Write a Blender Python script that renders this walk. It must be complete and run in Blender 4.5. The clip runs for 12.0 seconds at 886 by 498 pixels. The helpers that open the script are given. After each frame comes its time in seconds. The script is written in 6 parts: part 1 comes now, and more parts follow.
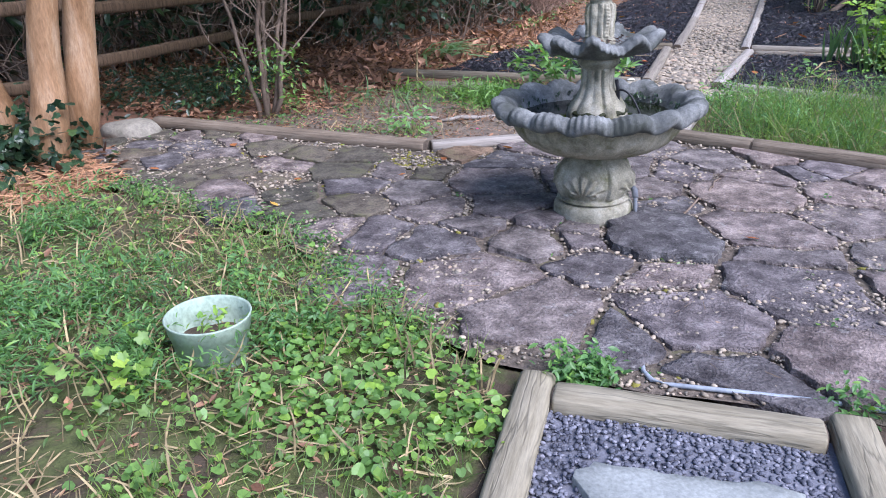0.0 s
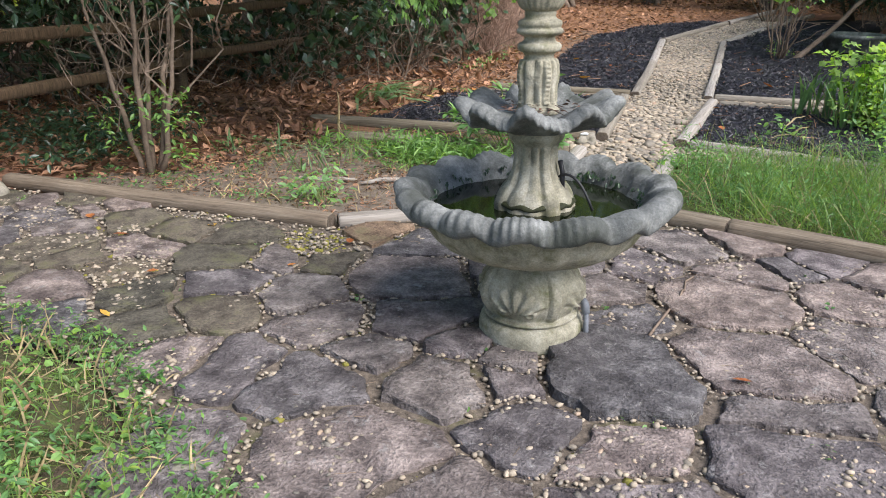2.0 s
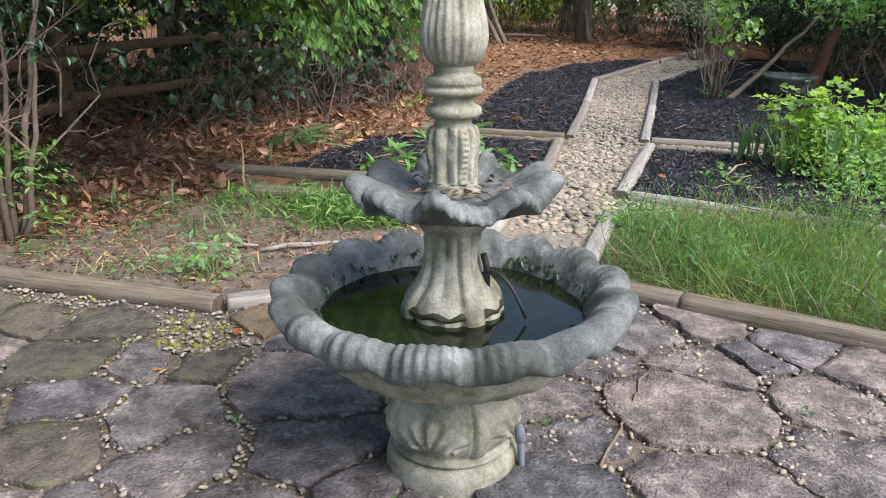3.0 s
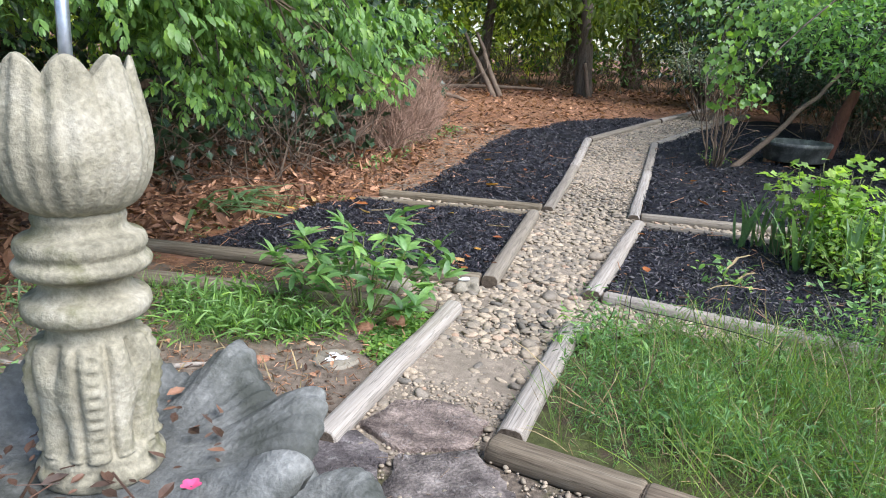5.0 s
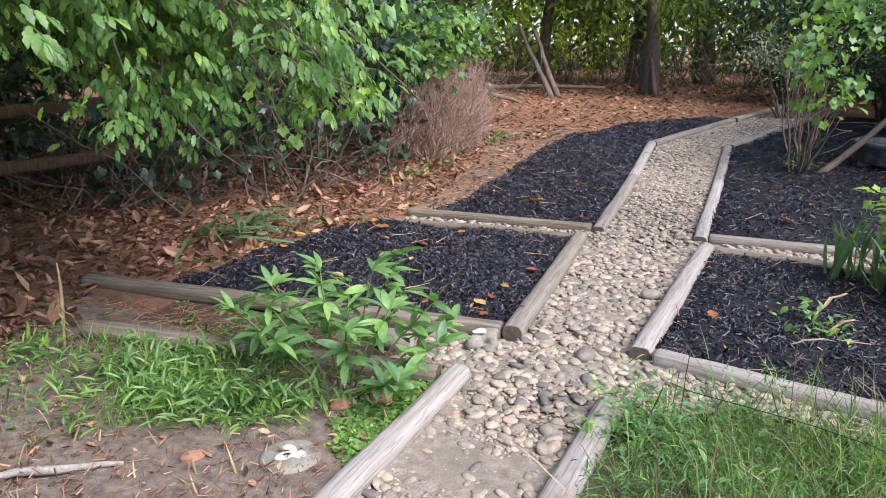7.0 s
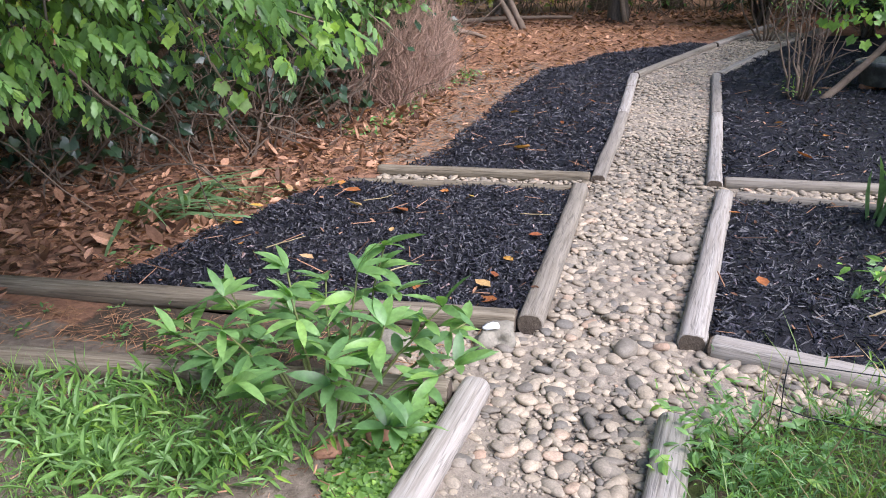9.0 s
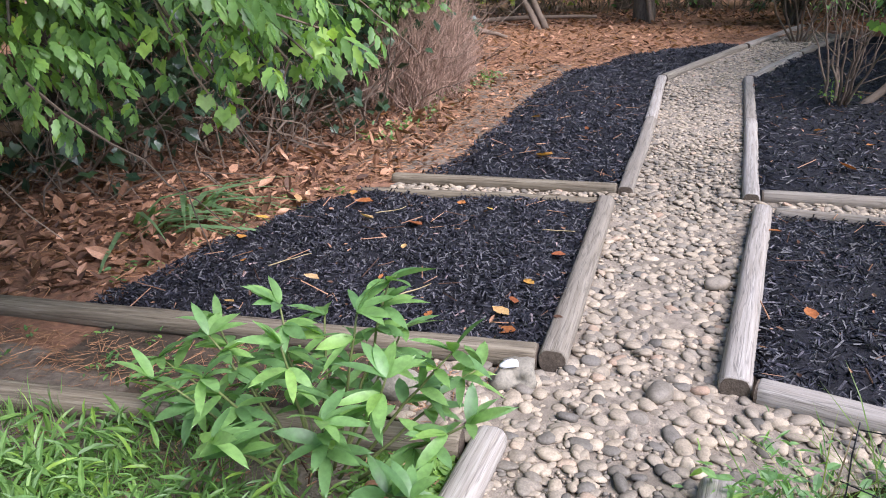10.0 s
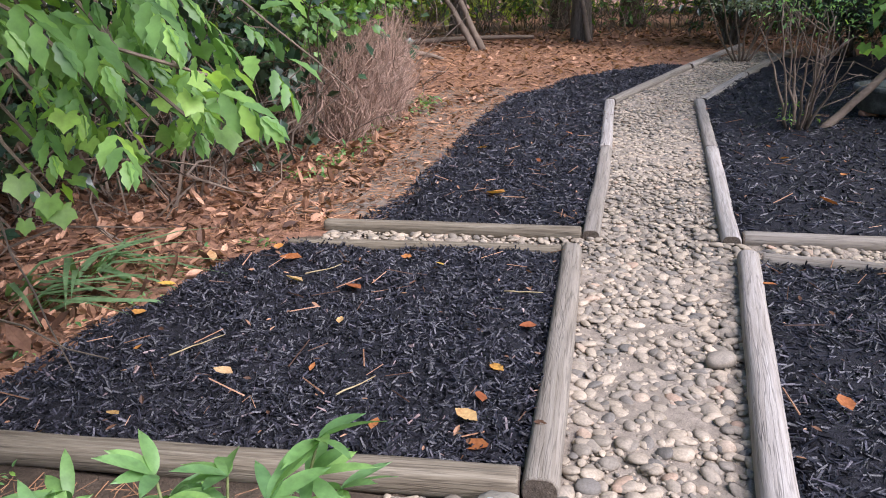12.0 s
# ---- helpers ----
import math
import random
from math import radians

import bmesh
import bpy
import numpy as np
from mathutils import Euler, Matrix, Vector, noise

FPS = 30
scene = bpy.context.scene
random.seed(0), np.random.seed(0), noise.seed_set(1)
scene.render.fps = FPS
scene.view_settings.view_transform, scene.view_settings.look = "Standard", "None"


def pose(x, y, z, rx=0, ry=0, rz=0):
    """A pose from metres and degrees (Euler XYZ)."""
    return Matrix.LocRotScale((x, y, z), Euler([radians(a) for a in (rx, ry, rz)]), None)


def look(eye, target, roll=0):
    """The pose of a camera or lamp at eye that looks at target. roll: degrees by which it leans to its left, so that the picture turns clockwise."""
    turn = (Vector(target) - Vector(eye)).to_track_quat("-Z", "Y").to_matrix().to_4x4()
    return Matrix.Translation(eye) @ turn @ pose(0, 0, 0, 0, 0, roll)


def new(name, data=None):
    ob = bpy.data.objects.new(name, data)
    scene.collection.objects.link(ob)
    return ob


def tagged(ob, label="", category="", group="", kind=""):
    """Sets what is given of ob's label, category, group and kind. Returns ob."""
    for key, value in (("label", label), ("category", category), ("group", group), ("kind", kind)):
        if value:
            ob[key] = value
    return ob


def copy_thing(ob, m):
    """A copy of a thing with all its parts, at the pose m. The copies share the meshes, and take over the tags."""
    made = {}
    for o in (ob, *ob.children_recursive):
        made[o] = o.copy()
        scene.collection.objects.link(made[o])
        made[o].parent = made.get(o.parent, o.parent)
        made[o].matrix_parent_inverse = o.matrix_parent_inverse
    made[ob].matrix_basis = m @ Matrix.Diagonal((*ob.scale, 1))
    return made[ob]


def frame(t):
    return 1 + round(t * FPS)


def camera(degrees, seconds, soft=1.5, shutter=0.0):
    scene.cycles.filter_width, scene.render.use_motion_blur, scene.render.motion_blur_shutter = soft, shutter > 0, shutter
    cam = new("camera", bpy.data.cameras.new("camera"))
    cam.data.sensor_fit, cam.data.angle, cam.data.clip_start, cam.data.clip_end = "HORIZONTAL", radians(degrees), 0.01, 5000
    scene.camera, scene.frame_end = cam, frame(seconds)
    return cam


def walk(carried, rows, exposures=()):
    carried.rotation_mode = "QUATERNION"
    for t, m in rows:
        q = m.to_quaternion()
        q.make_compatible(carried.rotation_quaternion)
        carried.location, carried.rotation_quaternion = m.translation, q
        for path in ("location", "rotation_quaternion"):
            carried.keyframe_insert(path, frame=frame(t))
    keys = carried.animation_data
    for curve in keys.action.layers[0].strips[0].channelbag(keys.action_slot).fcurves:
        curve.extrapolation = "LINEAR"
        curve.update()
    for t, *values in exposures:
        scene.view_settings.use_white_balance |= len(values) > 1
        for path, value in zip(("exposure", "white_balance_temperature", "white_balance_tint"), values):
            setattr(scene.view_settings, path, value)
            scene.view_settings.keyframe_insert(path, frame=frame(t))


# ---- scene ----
cam = camera(62.1, 12.0, soft=1.0)
METRES, EYE, TILT, LEAN, TURN = 5.70, 1.336, 0.0, 0.0, 24.2
ROWS = [
    (0.0, 0.0, 0.0, 0.0, -0.45, -23.14, 1.05),
    (0.5, 0.001, 0.0539, 0.0003, 0.42, -22.27, 0.29),
    (1.0, 0.0179, 0.0908, 0.0001, 1.75, -21.53, 0.04),
    (1.5, 0.0421, 0.1285, 0.0035, 1.42, -22.69, -0.72),
    (2.0, 0.0489, 0.1774, -0.0035, -3.19, -20.87, -0.56),
    (2.5, 0.0552, 0.2354, -0.0012, -6.97, -19.45, -0.39),
    (4.5, 0.1483, 0.4301, 0.0011, -8.74, -15.58, -2.15),
    (5.0, 0.1868, 0.4658, 0.0093, -6.81, -15.03, -2.84),
    (5.5, 0.2018, 0.5067, 0.0074, -7.22, -13.1, -3.86),
    (6.0, 0.2145, 0.5459, 0.0116, -8.39, -13.81, -3.55),
    (6.5, 0.2378, 0.5788, 0.0106, -3.8, -13.8, -2.26),
    (7.0, 0.2565, 0.61, 0.0108, -1.6, -15.19, -0.99),
    (7.5, 0.2532, 0.6537, 0.0077, -2.19, -15.94, 0.98),
    (9.5, 0.2384, 0.7677, -0.0, -5.81, -20.26, 1.22),
    (10.0, 0.245, 0.7952, 0.0013, -3.91, -19.84, 1.42),
    (10.5, 0.256, 0.8207, 0.0045, -1.52, -19.54, 1.2),
    (11.0, 0.2488, 0.8499, 0.0027, -3.31, -18.85, 1.35),
    (11.5, 0.2347, 0.8841, 0.0027, -7.29, -19.92, 1.87),
    (12.0, 0.2491, 0.9163, 0.0007, -9.1, -18.57, 1.55),
]
walk(cam, [(t, pose(0, 0, EYE, TILT, LEAN, TURN) @ pose(METRES * x, METRES * y, METRES * z, 90 + pitch, roll, yaw)) for t, x, y, z, yaw, pitch, roll in ROWS],
     exposures=[(0.0, 0.58, 5500, 22), (0.5, 0.5, 6450, 15), (2.5, 0.56, 6300, 13), (4.5, 0.62, 6050, 12), (6.0, 0.61, 6050, 17), (7.5, 0.64, 6000, 20), (9.5, 0.66, 5950, 21), (12.0, 0.61, 6000, 22)])

# ---- world, sun, exposure ----
SUN_EL, SUN_AZ = radians(48), radians(112)
world = bpy.data.worlds.new("sky")
scene.world = world
world.use_nodes = True
sky = world.node_tree.nodes.new("ShaderNodeTexSky")
sky.sky_type, sky.sun_disc = "NISHITA", False
sky.sun_elevation, sky.sun_rotation = SUN_EL, SUN_AZ
world.node_tree.nodes["Background"].inputs["Strength"].default_value = 0.15
world.node_tree.links.new(sky.outputs["Color"], world.node_tree.nodes["Background"].inputs["Color"])
sun_data = bpy.data.lights.new("sun", "SUN")
sun_data.energy, sun_data.angle, sun_data.color = 4.6, radians(45), (1.0, 0.965, 0.93)
sun = new("sun", sun_data)
to_sun = Vector((math.sin(SUN_AZ) * math.cos(SUN_EL), math.cos(SUN_AZ) * math.cos(SUN_EL), math.sin(SUN_EL)))
sun.matrix_world = look((6, -4, 9), Vector((6, -4, 9)) - to_sun)
rng = np.random.default_rng(7)
TAU = 2 * math.pi


# ---- materials ----
def ramp(nt, fac, stops):
    r = nt.nodes.new("ShaderNodeValToRGB")
    while len(r.color_ramp.elements) < len(stops):
        r.color_ramp.elements.new(0.5)
    for e, (p, c) in zip(r.color_ramp.elements, stops):
        e.position, e.color = p, (*c, 1) if len(c) == 3 else c
    nt.links.new(fac, r.inputs["Fac"])
    return r.outputs["Color"]


def noise_of(nt, vec, scale, detail=5, rough=0.6):
    n = nt.nodes.new("ShaderNodeTexNoise")
    n.inputs["Scale"].default_value, n.inputs["Detail"].default_value, n.inputs["Roughness"].default_value = scale, detail, rough
    nt.links.new(vec, n.inputs["Vector"])
    return n.outputs["Fac"]


def mixed(nt, fac, a, b, blend="MIX"):
    m = nt.nodes.new("ShaderNodeMix")
    m.data_type, m.blend_type = "RGBA", blend
    for sock, v in ((m.inputs[0], fac), (m.inputs[6], a), (m.inputs[7], b)):
        if isinstance(v, (int, float)):
            sock.default_value = v
        elif isinstance(v, tuple):
            sock.default_value = (*v, 1)
        else:
            nt.links.new(v, sock)
    return m.outputs[2]


def surface(name, stops, scale=8, fine=60, rough=0.85, bump=0.3, stretch=None, vary=None, vary_stops=None, stain=None, stain_scale=2,
            stain_range=(0.5, 0.7), translucent=0.0, cracks=None, gloss=0.3, bump_dist=0.01, grain=(0.7, 1.22)):
    """A two-scale procedural surface. vary: 'object' or 'island' picks a hue for each piece."""
    m = bpy.data.materials.new(name)
    m.use_nodes = True
    nt = m.node_tree
    bsdf = nt.nodes["Principled BSDF"]
    geo, info = nt.nodes.new("ShaderNodeNewGeometry"), nt.nodes.new("ShaderNodeObjectInfo")
    vec = geo.outputs["Position"]
    if stretch:
        co, mp = nt.nodes.new("ShaderNodeTexCoord"), nt.nodes.new("ShaderNodeMapping")
        mp.inputs["Scale"].default_value = stretch
        nt.links.new(co.outputs["Object"], mp.inputs["Vector"])
        vm = nt.nodes.new("ShaderNodeVectorMath")
        vm.operation = "MULTIPLY_ADD"
        nt.links.new(info.outputs["Random"], vm.inputs[0])
        vm.inputs[1].default_value = (37, 37, 37)
        nt.links.new(mp.outputs["Vector"], vm.inputs[2])
        vec = vm.outputs["Vector"]
    big, small = noise_of(nt, vec, scale, 10, 0.66), noise_of(nt, vec, fine, 4)
    col = ramp(nt, big, stops)
    speck = ramp(nt, small, [(0.25, (grain[0],) * 3), (0.75, (grain[1],) * 3)])
    col = mixed(nt, 1.0, col, speck, "MULTIPLY")
    if vary:
        src = info.outputs["Random"] if vary == "object" else geo.outputs["Random Per Island"]
        col = mixed(nt, 1.0, col, ramp(nt, src, vary_stops), "MULTIPLY")
    if stain:
        s = noise_of(nt, vec, stain_scale, 6, 0.7)
        f = ramp(nt, s, [(stain_range[0], (0, 0, 0)), (stain_range[1], (1, 1, 1))])
        col = mixed(nt, f, col, stain)
    h = mixed(nt, 0.5, big, small)
    if cracks:
        c = noise_of(nt, vec, cracks, 3, 0.5)
        line = ramp(nt, c, [(0.47, (1, 1, 1)), (0.5, (0, 0, 0)), (0.53, (1, 1, 1))])
        col = mixed(nt, 1.0, col, mixed(nt, 0.36, (1, 1, 1), line), "MULTIPLY")
        h = mixed(nt, 0.35, h, line)
    nt.links.new(col, bsdf.inputs["Base Color"])
    bsdf.inputs["Roughness"].default_value = rough
    bsdf.inputs["Specular IOR Level"].default_value = gloss
    if bump:
        b = nt.nodes.new("ShaderNodeBump")
        b.inputs["Strength"].default_value, b.inputs["Distance"].default_value = bump, bump_dist
        nt.links.new(h, b.inputs["Height"])
        nt.links.new(b.outputs["Normal"], bsdf.inputs["Normal"])
    if translucent:
        tr, mx = nt.nodes.new("ShaderNodeBsdfTranslucent"), nt.nodes.new("ShaderNodeMixShader")
        nt.links.new(mixed(nt, 1.0, col, (1.5, 1.6, 0.7), "MULTIPLY"), tr.inputs["Color"])
        mx.inputs[0].default_value = translucent
        nt.links.new(bsdf.outputs[0], mx.inputs[1])
        nt.links.new(tr.outputs[0], mx.inputs[2])
        nt.links.new(mx.outputs[0], nt.nodes["Material Output"].inputs["Surface"])
    return m


def leafy(name, dark, light, rough=0.42, translucent=0.35):
    return surface(name, [(0.3, dark), (0.7, light)], 3, 40, rough, 0.15, vary="island", translucent=translucent, gloss=0.45,
                   vary_stops=[(0, (0.6, 0.65, 0.65)), (0.5, (1, 1, 1)), (0.85, (1.2, 1.15, 0.95)), (1, (1.6, 1.4, 0.8))])


M_STONE = surface("flagstone", [(0.34, (0.068, 0.058, 0.057)), (0.5, (0.17, 0.15, 0.145)), (0.66, (0.335, 0.30, 0.285))], 9, 85, 0.86, 1.0, grain=(0.52, 1.4), vary="object",
                  vary_stops=[(0, (0.62, 0.66, 0.68)), (0.3, (0.92, 0.88, 0.88)), (0.55, (1.02, 1.0, 0.94)), (0.8, (1.18, 1.07, 0.99)), (1, (1.4, 1.25, 1.1))],
                  stain=(0.38, 0.36, 0.335), stain_scale=22, stain_range=(0.58, 0.76), bump_dist=0.035)
M_WARMSTONE = surface("ochre_stone", [(0.34, (0.075, 0.062, 0.048)), (0.66, (0.25, 0.21, 0.16))], 12, 85, 0.9, 1.0, grain=(0.5, 1.4), vary="object",
                      vary_stops=[(0, (0.55, 0.6, 0.6)), (0.6, (0.85, 0.85, 0.83)), (0.85, (1.0, 0.96, 0.9)), (1, (1.7, 1.3, 1.05))], stain=(0.13, 0.125, 0.06), stain_scale=6, stain_range=(0.52, 0.68), bump_dist=0.03)
M_ROCK = surface("pale_rock", [(0.3, (0.17, 0.155, 0.12)), (0.7, (0.35, 0.315, 0.25))], 12, 90, 0.9, 0.6)
M_PALE = surface("pale_slab", [(0.3, (0.22, 0.235, 0.215)), (0.7, (0.34, 0.355, 0.33))], 6, 90, 0.9, 0.4)
M_CONCRETE = surface("cast_stone", [(0.32, (0.14, 0.132, 0.095)), (0.5, (0.31, 0.288, 0.21)), (0.68, (0.44, 0.412, 0.325))], 11, 140, 0.85, 0.55, grain=(0.68, 1.2), stain=(0.12, 0.12, 0.05), stain_scale=7, stain_range=(0.5, 0.68))
M_CONCRETE_GREY = surface("weathered_grey_cast_stone", [(0.3, (0.08, 0.084, 0.08)), (0.5, (0.145, 0.15, 0.14)), (0.7, (0.28, 0.285, 0.265))], 9, 130, 0.8, 0.7, stain=(0.055, 0.06, 0.05), stain_scale=5, stain_range=(0.47, 0.64))
M_TIMBER = surface("weathered_timber", [(0.3, (0.235, 0.208, 0.175)), (0.5, (0.325, 0.30, 0.268)), (0.72, (0.42, 0.395, 0.362))], 3, 14, 0.85, 0.4, grain=(0.82, 1.12), stretch=(0.8, 20, 20), vary="object",
                   vary_stops=[(0, (0.72, 0.68, 0.6)), (0.5, (0.95, 0.92, 0.88)), (1, (1.15, 1.13, 1.1))], cracks=2.2)
M_LOG = surface("brown_timber", [(0.3, (0.105, 0.08, 0.058)), (0.5, (0.18, 0.145, 0.108)), (0.72, (0.28, 0.238, 0.185))], 3, 14, 0.85, 0.45, stretch=(0.8, 20, 20), vary="object",
                vary_stops=[(0, (0.75, 0.75, 0.68)), (0.5, (1, 1, 0.95)), (1, (1.2, 1.15, 1.1))], cracks=2.0)
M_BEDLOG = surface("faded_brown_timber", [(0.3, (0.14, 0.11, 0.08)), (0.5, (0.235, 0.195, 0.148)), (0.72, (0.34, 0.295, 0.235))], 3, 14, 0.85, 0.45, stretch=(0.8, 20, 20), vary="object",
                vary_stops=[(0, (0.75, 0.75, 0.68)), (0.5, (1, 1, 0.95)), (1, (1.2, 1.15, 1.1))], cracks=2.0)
M_ENDGRAIN = surface("end_grain", [(0.3, (0.07, 0.052, 0.038)), (0.7, (0.17, 0.135, 0.10))], 40, 160, 0.9, 0.6)
M_NEWWOOD = surface("treated_lumber", [(0.3, (0.22, 0.19, 0.125)), (0.7, (0.33, 0.295, 0.21))], 3, 10, 0.8, 0.4, stretch=(1.2, 12, 12), cracks=1.6)
M_FENCE = surface("split_rail_wood", [(0.3, (0.08, 0.052, 0.03)), (0.7, (0.19, 0.125, 0.075))], 3, 10, 0.85, 0.6, stretch=(12, 12, 1.2), cracks=1.6)
M_MULCH = surface("black_mulch", [(0.3, (0.005, 0.005, 0.007)), (0.7, (0.024, 0.023, 0.029))], 30, 160, 0.75, 1.0, bump_dist=0.02)
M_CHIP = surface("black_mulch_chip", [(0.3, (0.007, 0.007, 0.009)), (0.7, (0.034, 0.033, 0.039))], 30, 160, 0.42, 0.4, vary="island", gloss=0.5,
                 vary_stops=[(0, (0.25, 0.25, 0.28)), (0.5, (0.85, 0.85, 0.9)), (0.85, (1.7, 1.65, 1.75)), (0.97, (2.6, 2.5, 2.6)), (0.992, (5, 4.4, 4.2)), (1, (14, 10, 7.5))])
M_SAND = surface("sandy_path_bed", [(0.3, (0.17, 0.14, 0.105)), (0.7, (0.38, 0.32, 0.25))], 24, 160, 0.95, 0.8, stain=(0.13, 0.11, 0.08), stain_scale=3, stain_range=(0.5, 0.75))
M_JOINT = surface("dirty_joint", [(0.3, (0.05, 0.04, 0.03)), (0.7, (0.24, 0.195, 0.15))], 40, 190, 0.95, 1.0, stain=(0.11, 0.11, 0.045), stain_scale=4, stain_range=(0.55, 0.7))
M_PEBBLE = surface("river_pebble", [(0.3, (0.27, 0.238, 0.19)), (0.7, (0.465, 0.41, 0.34))], 20, 150, 0.65, 0.15, vary="object",
                   vary_stops=[(0, (0.38, 0.39, 0.4)), (0.2, (0.68, 0.66, 0.62)), (0.5, (0.88, 0.83, 0.75)), (0.8, (1.02, 0.95, 0.84)), (0.95, (1.22, 1.14, 1.02)), (1, (1.0, 0.78, 0.66))])
M_PEBBLES = surface("river_pebbles", [(0.3, (0.27, 0.238, 0.19)), (0.7, (0.465, 0.41, 0.34))], 20, 150, 0.65, 0.15, vary="island",
                    vary_stops=[(0, (0.38, 0.39, 0.4)), (0.2, (0.68, 0.66, 0.62)), (0.5, (0.88, 0.83, 0.75)), (0.8, (1.02, 0.95, 0.84)), (0.95, (1.22, 1.14, 1.02)), (1, (1.0, 0.78, 0.66))])
M_GRAVEL = surface("blue_grey_gravel", [(0.3, (0.09, 0.095, 0.115)), (0.7, (0.17, 0.175, 0.205))], 30, 200, 0.8, 0.3, vary="island",
                   vary_stops=[(0, (0.5, 0.5, 0.55)), (0.6, (1, 1, 1)), (1, (2.0, 1.9, 1.8))])
M_WETLEAF = surface("wet_leaf", [(0.3, (0.05, 0.03, 0.02)), (0.7, (0.15, 0.095, 0.065))], 8, 80, 0.5, 0.25, vary="island", vary_stops=[(0, (0.5, 0.5, 0.5)), (0.8, (1.2, 1.1, 1.1)), (1, (2.2, 1.9, 1.7))])
M_LITTER = surface("dead_leaf", [(0.3, (0.21, 0.11, 0.066)), (0.7, (0.39, 0.23, 0.145))], 8, 80, 0.6, 0.25, vary="island",
                   vary_stops=[(0, (0.18, 0.16, 0.16)), (0.4, (0.6, 0.55, 0.52)), (0.75, (1.15, 1.08, 1.02)), (1, (2.0, 2.0, 2.0))], translucent=0.15)
M_STRAW = surface("pine_straw", [(0.3, (0.25, 0.125, 0.06)), (0.7, (0.42, 0.24, 0.13))], 8, 80, 0.7, 0.1, vary="island",
                  vary_stops=[(0, (0.5, 0.5, 0.5)), (1, (1.4, 1.35, 1.3))])
M_ORANGE = surface("orange_leaf", [(0.3, (0.45, 0.15, 0.04)), (0.7, (0.62, 0.28, 0.09))], 20, 80, 0.5, 0.2, vary="object",
                   vary_stops=[(0, (0.5, 0.4, 0.5)), (0.4, (1, 1, 1)), (0.7, (1, 1.5, 0.8)), (1, (1.0, 1.6, 2.6))], translucent=0.15)
M_BARK = surface("grey_bark", [(0.3, (0.075, 0.06, 0.048)), (0.7, (0.17, 0.14, 0.11))], 6, 40, 0.9, 0.8, stretch=(6, 6, 1.2), cracks=2)
M_TANBARK = surface("smooth_tan_bark", [(0.3, (0.19, 0.10, 0.045)), (0.5, (0.31, 0.18, 0.09)), (0.72, (0.46, 0.32, 0.2))], 2.2, 20, 0.6, 0.25, stretch=(5, 5, 1))
M_TWIG = surface("bare_twig", [(0.3, (0.11, 0.082, 0.06)), (0.7, (0.24, 0.185, 0.14))], 5, 50, 0.85, 0.2, vary="island", vary_stops=[(0, (0.5, 0.5, 0.5)), (1, (1.35, 1.3, 1.25))])
M_BRUSH = surface("dry_brush_stem", [(0.3, (0.27, 0.175, 0.13)), (0.7, (0.46, 0.33, 0.255))], 5, 50, 0.85, 0.1, vary="island", vary_stops=[(0, (0.55, 0.52, 0.5)), (1, (1.3, 1.25, 1.2))])
M_STEMGREEN = surface("green_stem", [(0.3, (0.10, 0.13, 0.04)), (0.7, (0.2, 0.22, 0.08))], 10, 60, 0.6, 0.1)
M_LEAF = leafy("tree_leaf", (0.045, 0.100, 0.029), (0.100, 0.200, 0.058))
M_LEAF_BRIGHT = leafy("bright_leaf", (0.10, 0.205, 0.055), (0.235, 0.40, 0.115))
# evergreen green; also paints shade into thicket and fence-side leaves
M_LEAF_DARK = leafy("evergreen_and_shade_leaf", (0.018, 0.040, 0.022), (0.045, 0.085, 0.041), 0.3, 0.12)
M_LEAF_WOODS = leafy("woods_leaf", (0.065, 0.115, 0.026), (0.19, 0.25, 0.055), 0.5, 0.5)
# brighter, yellower copy of the woods leaf, with sunlight put into the colour
M_LEAF_SUN = leafy("sun_tinted_woods_leaf", (0.17, 0.24, 0.045), (0.38, 0.44, 0.1), 0.5, 0.6)
M_FEATHER = leafy("feathery_leaf", (0.16, 0.31, 0.12), (0.31, 0.51, 0.22), 0.42, 0.5)
M_GREYLEAF = leafy("grey_green_leaf", (0.13, 0.17, 0.12), (0.27, 0.32, 0.25), 0.5, 0.25)
M_CLOVER = leafy("round_weed_leaf", (0.13, 0.25, 0.06), (0.25, 0.42, 0.115))
M_GRASS = leafy("grass_blade", (0.125, 0.205, 0.06), (0.25, 0.36, 0.12), 0.42, 0.45)
M_LUSH = leafy("lush_weed_leaf", (0.085, 0.19, 0.06), (0.18, 0.34, 0.115))
M_DRYGRASS = surface("dry_grass", [(0.3, (0.30, 0.22, 0.12)), (0.7, (0.46, 0.37, 0.22))], 10, 60, 0.8, 0.1, vary="island", vary_stops=[(0, (0.5, 0.5, 0.45)), (1, (1.2, 1.2, 1.1))])
M_PEONY = leafy("peony_leaf", (0.12, 0.24, 0.085), (0.23, 0.40, 0.15), 0.38)
M_IRIS = leafy("iris_leaf", (0.10, 0.19, 0.085), (0.20, 0.32, 0.16), 0.45)
M_LIME = leafy("lime_leaf", (0.21, 0.34, 0.08), (0.36, 0.53, 0.16), 0.42, 0.5)
M_DARKMOSS = surface("wet_dark_moss", [(0.3, (0.014, 0.016, 0.007)), (0.7, (0.05, 0.055, 0.02))], 30, 150, 0.7, 0.8)
M_MOSS = surface("moss", [(0.3, (0.16, 0.15, 0.03)), (0.7, (0.30, 0.27, 0.06))], 20, 150, 0.95, 0.8)
M_POT = surface("pale_green_plastic", [(0.3, (0.29, 0.37, 0.28)), (0.7, (0.39, 0.47, 0.37))], 4, 60, 0.45, 0.05, stain=(0.33, 0.36, 0.27), stain_scale=6, stain_range=(0.55, 0.75))
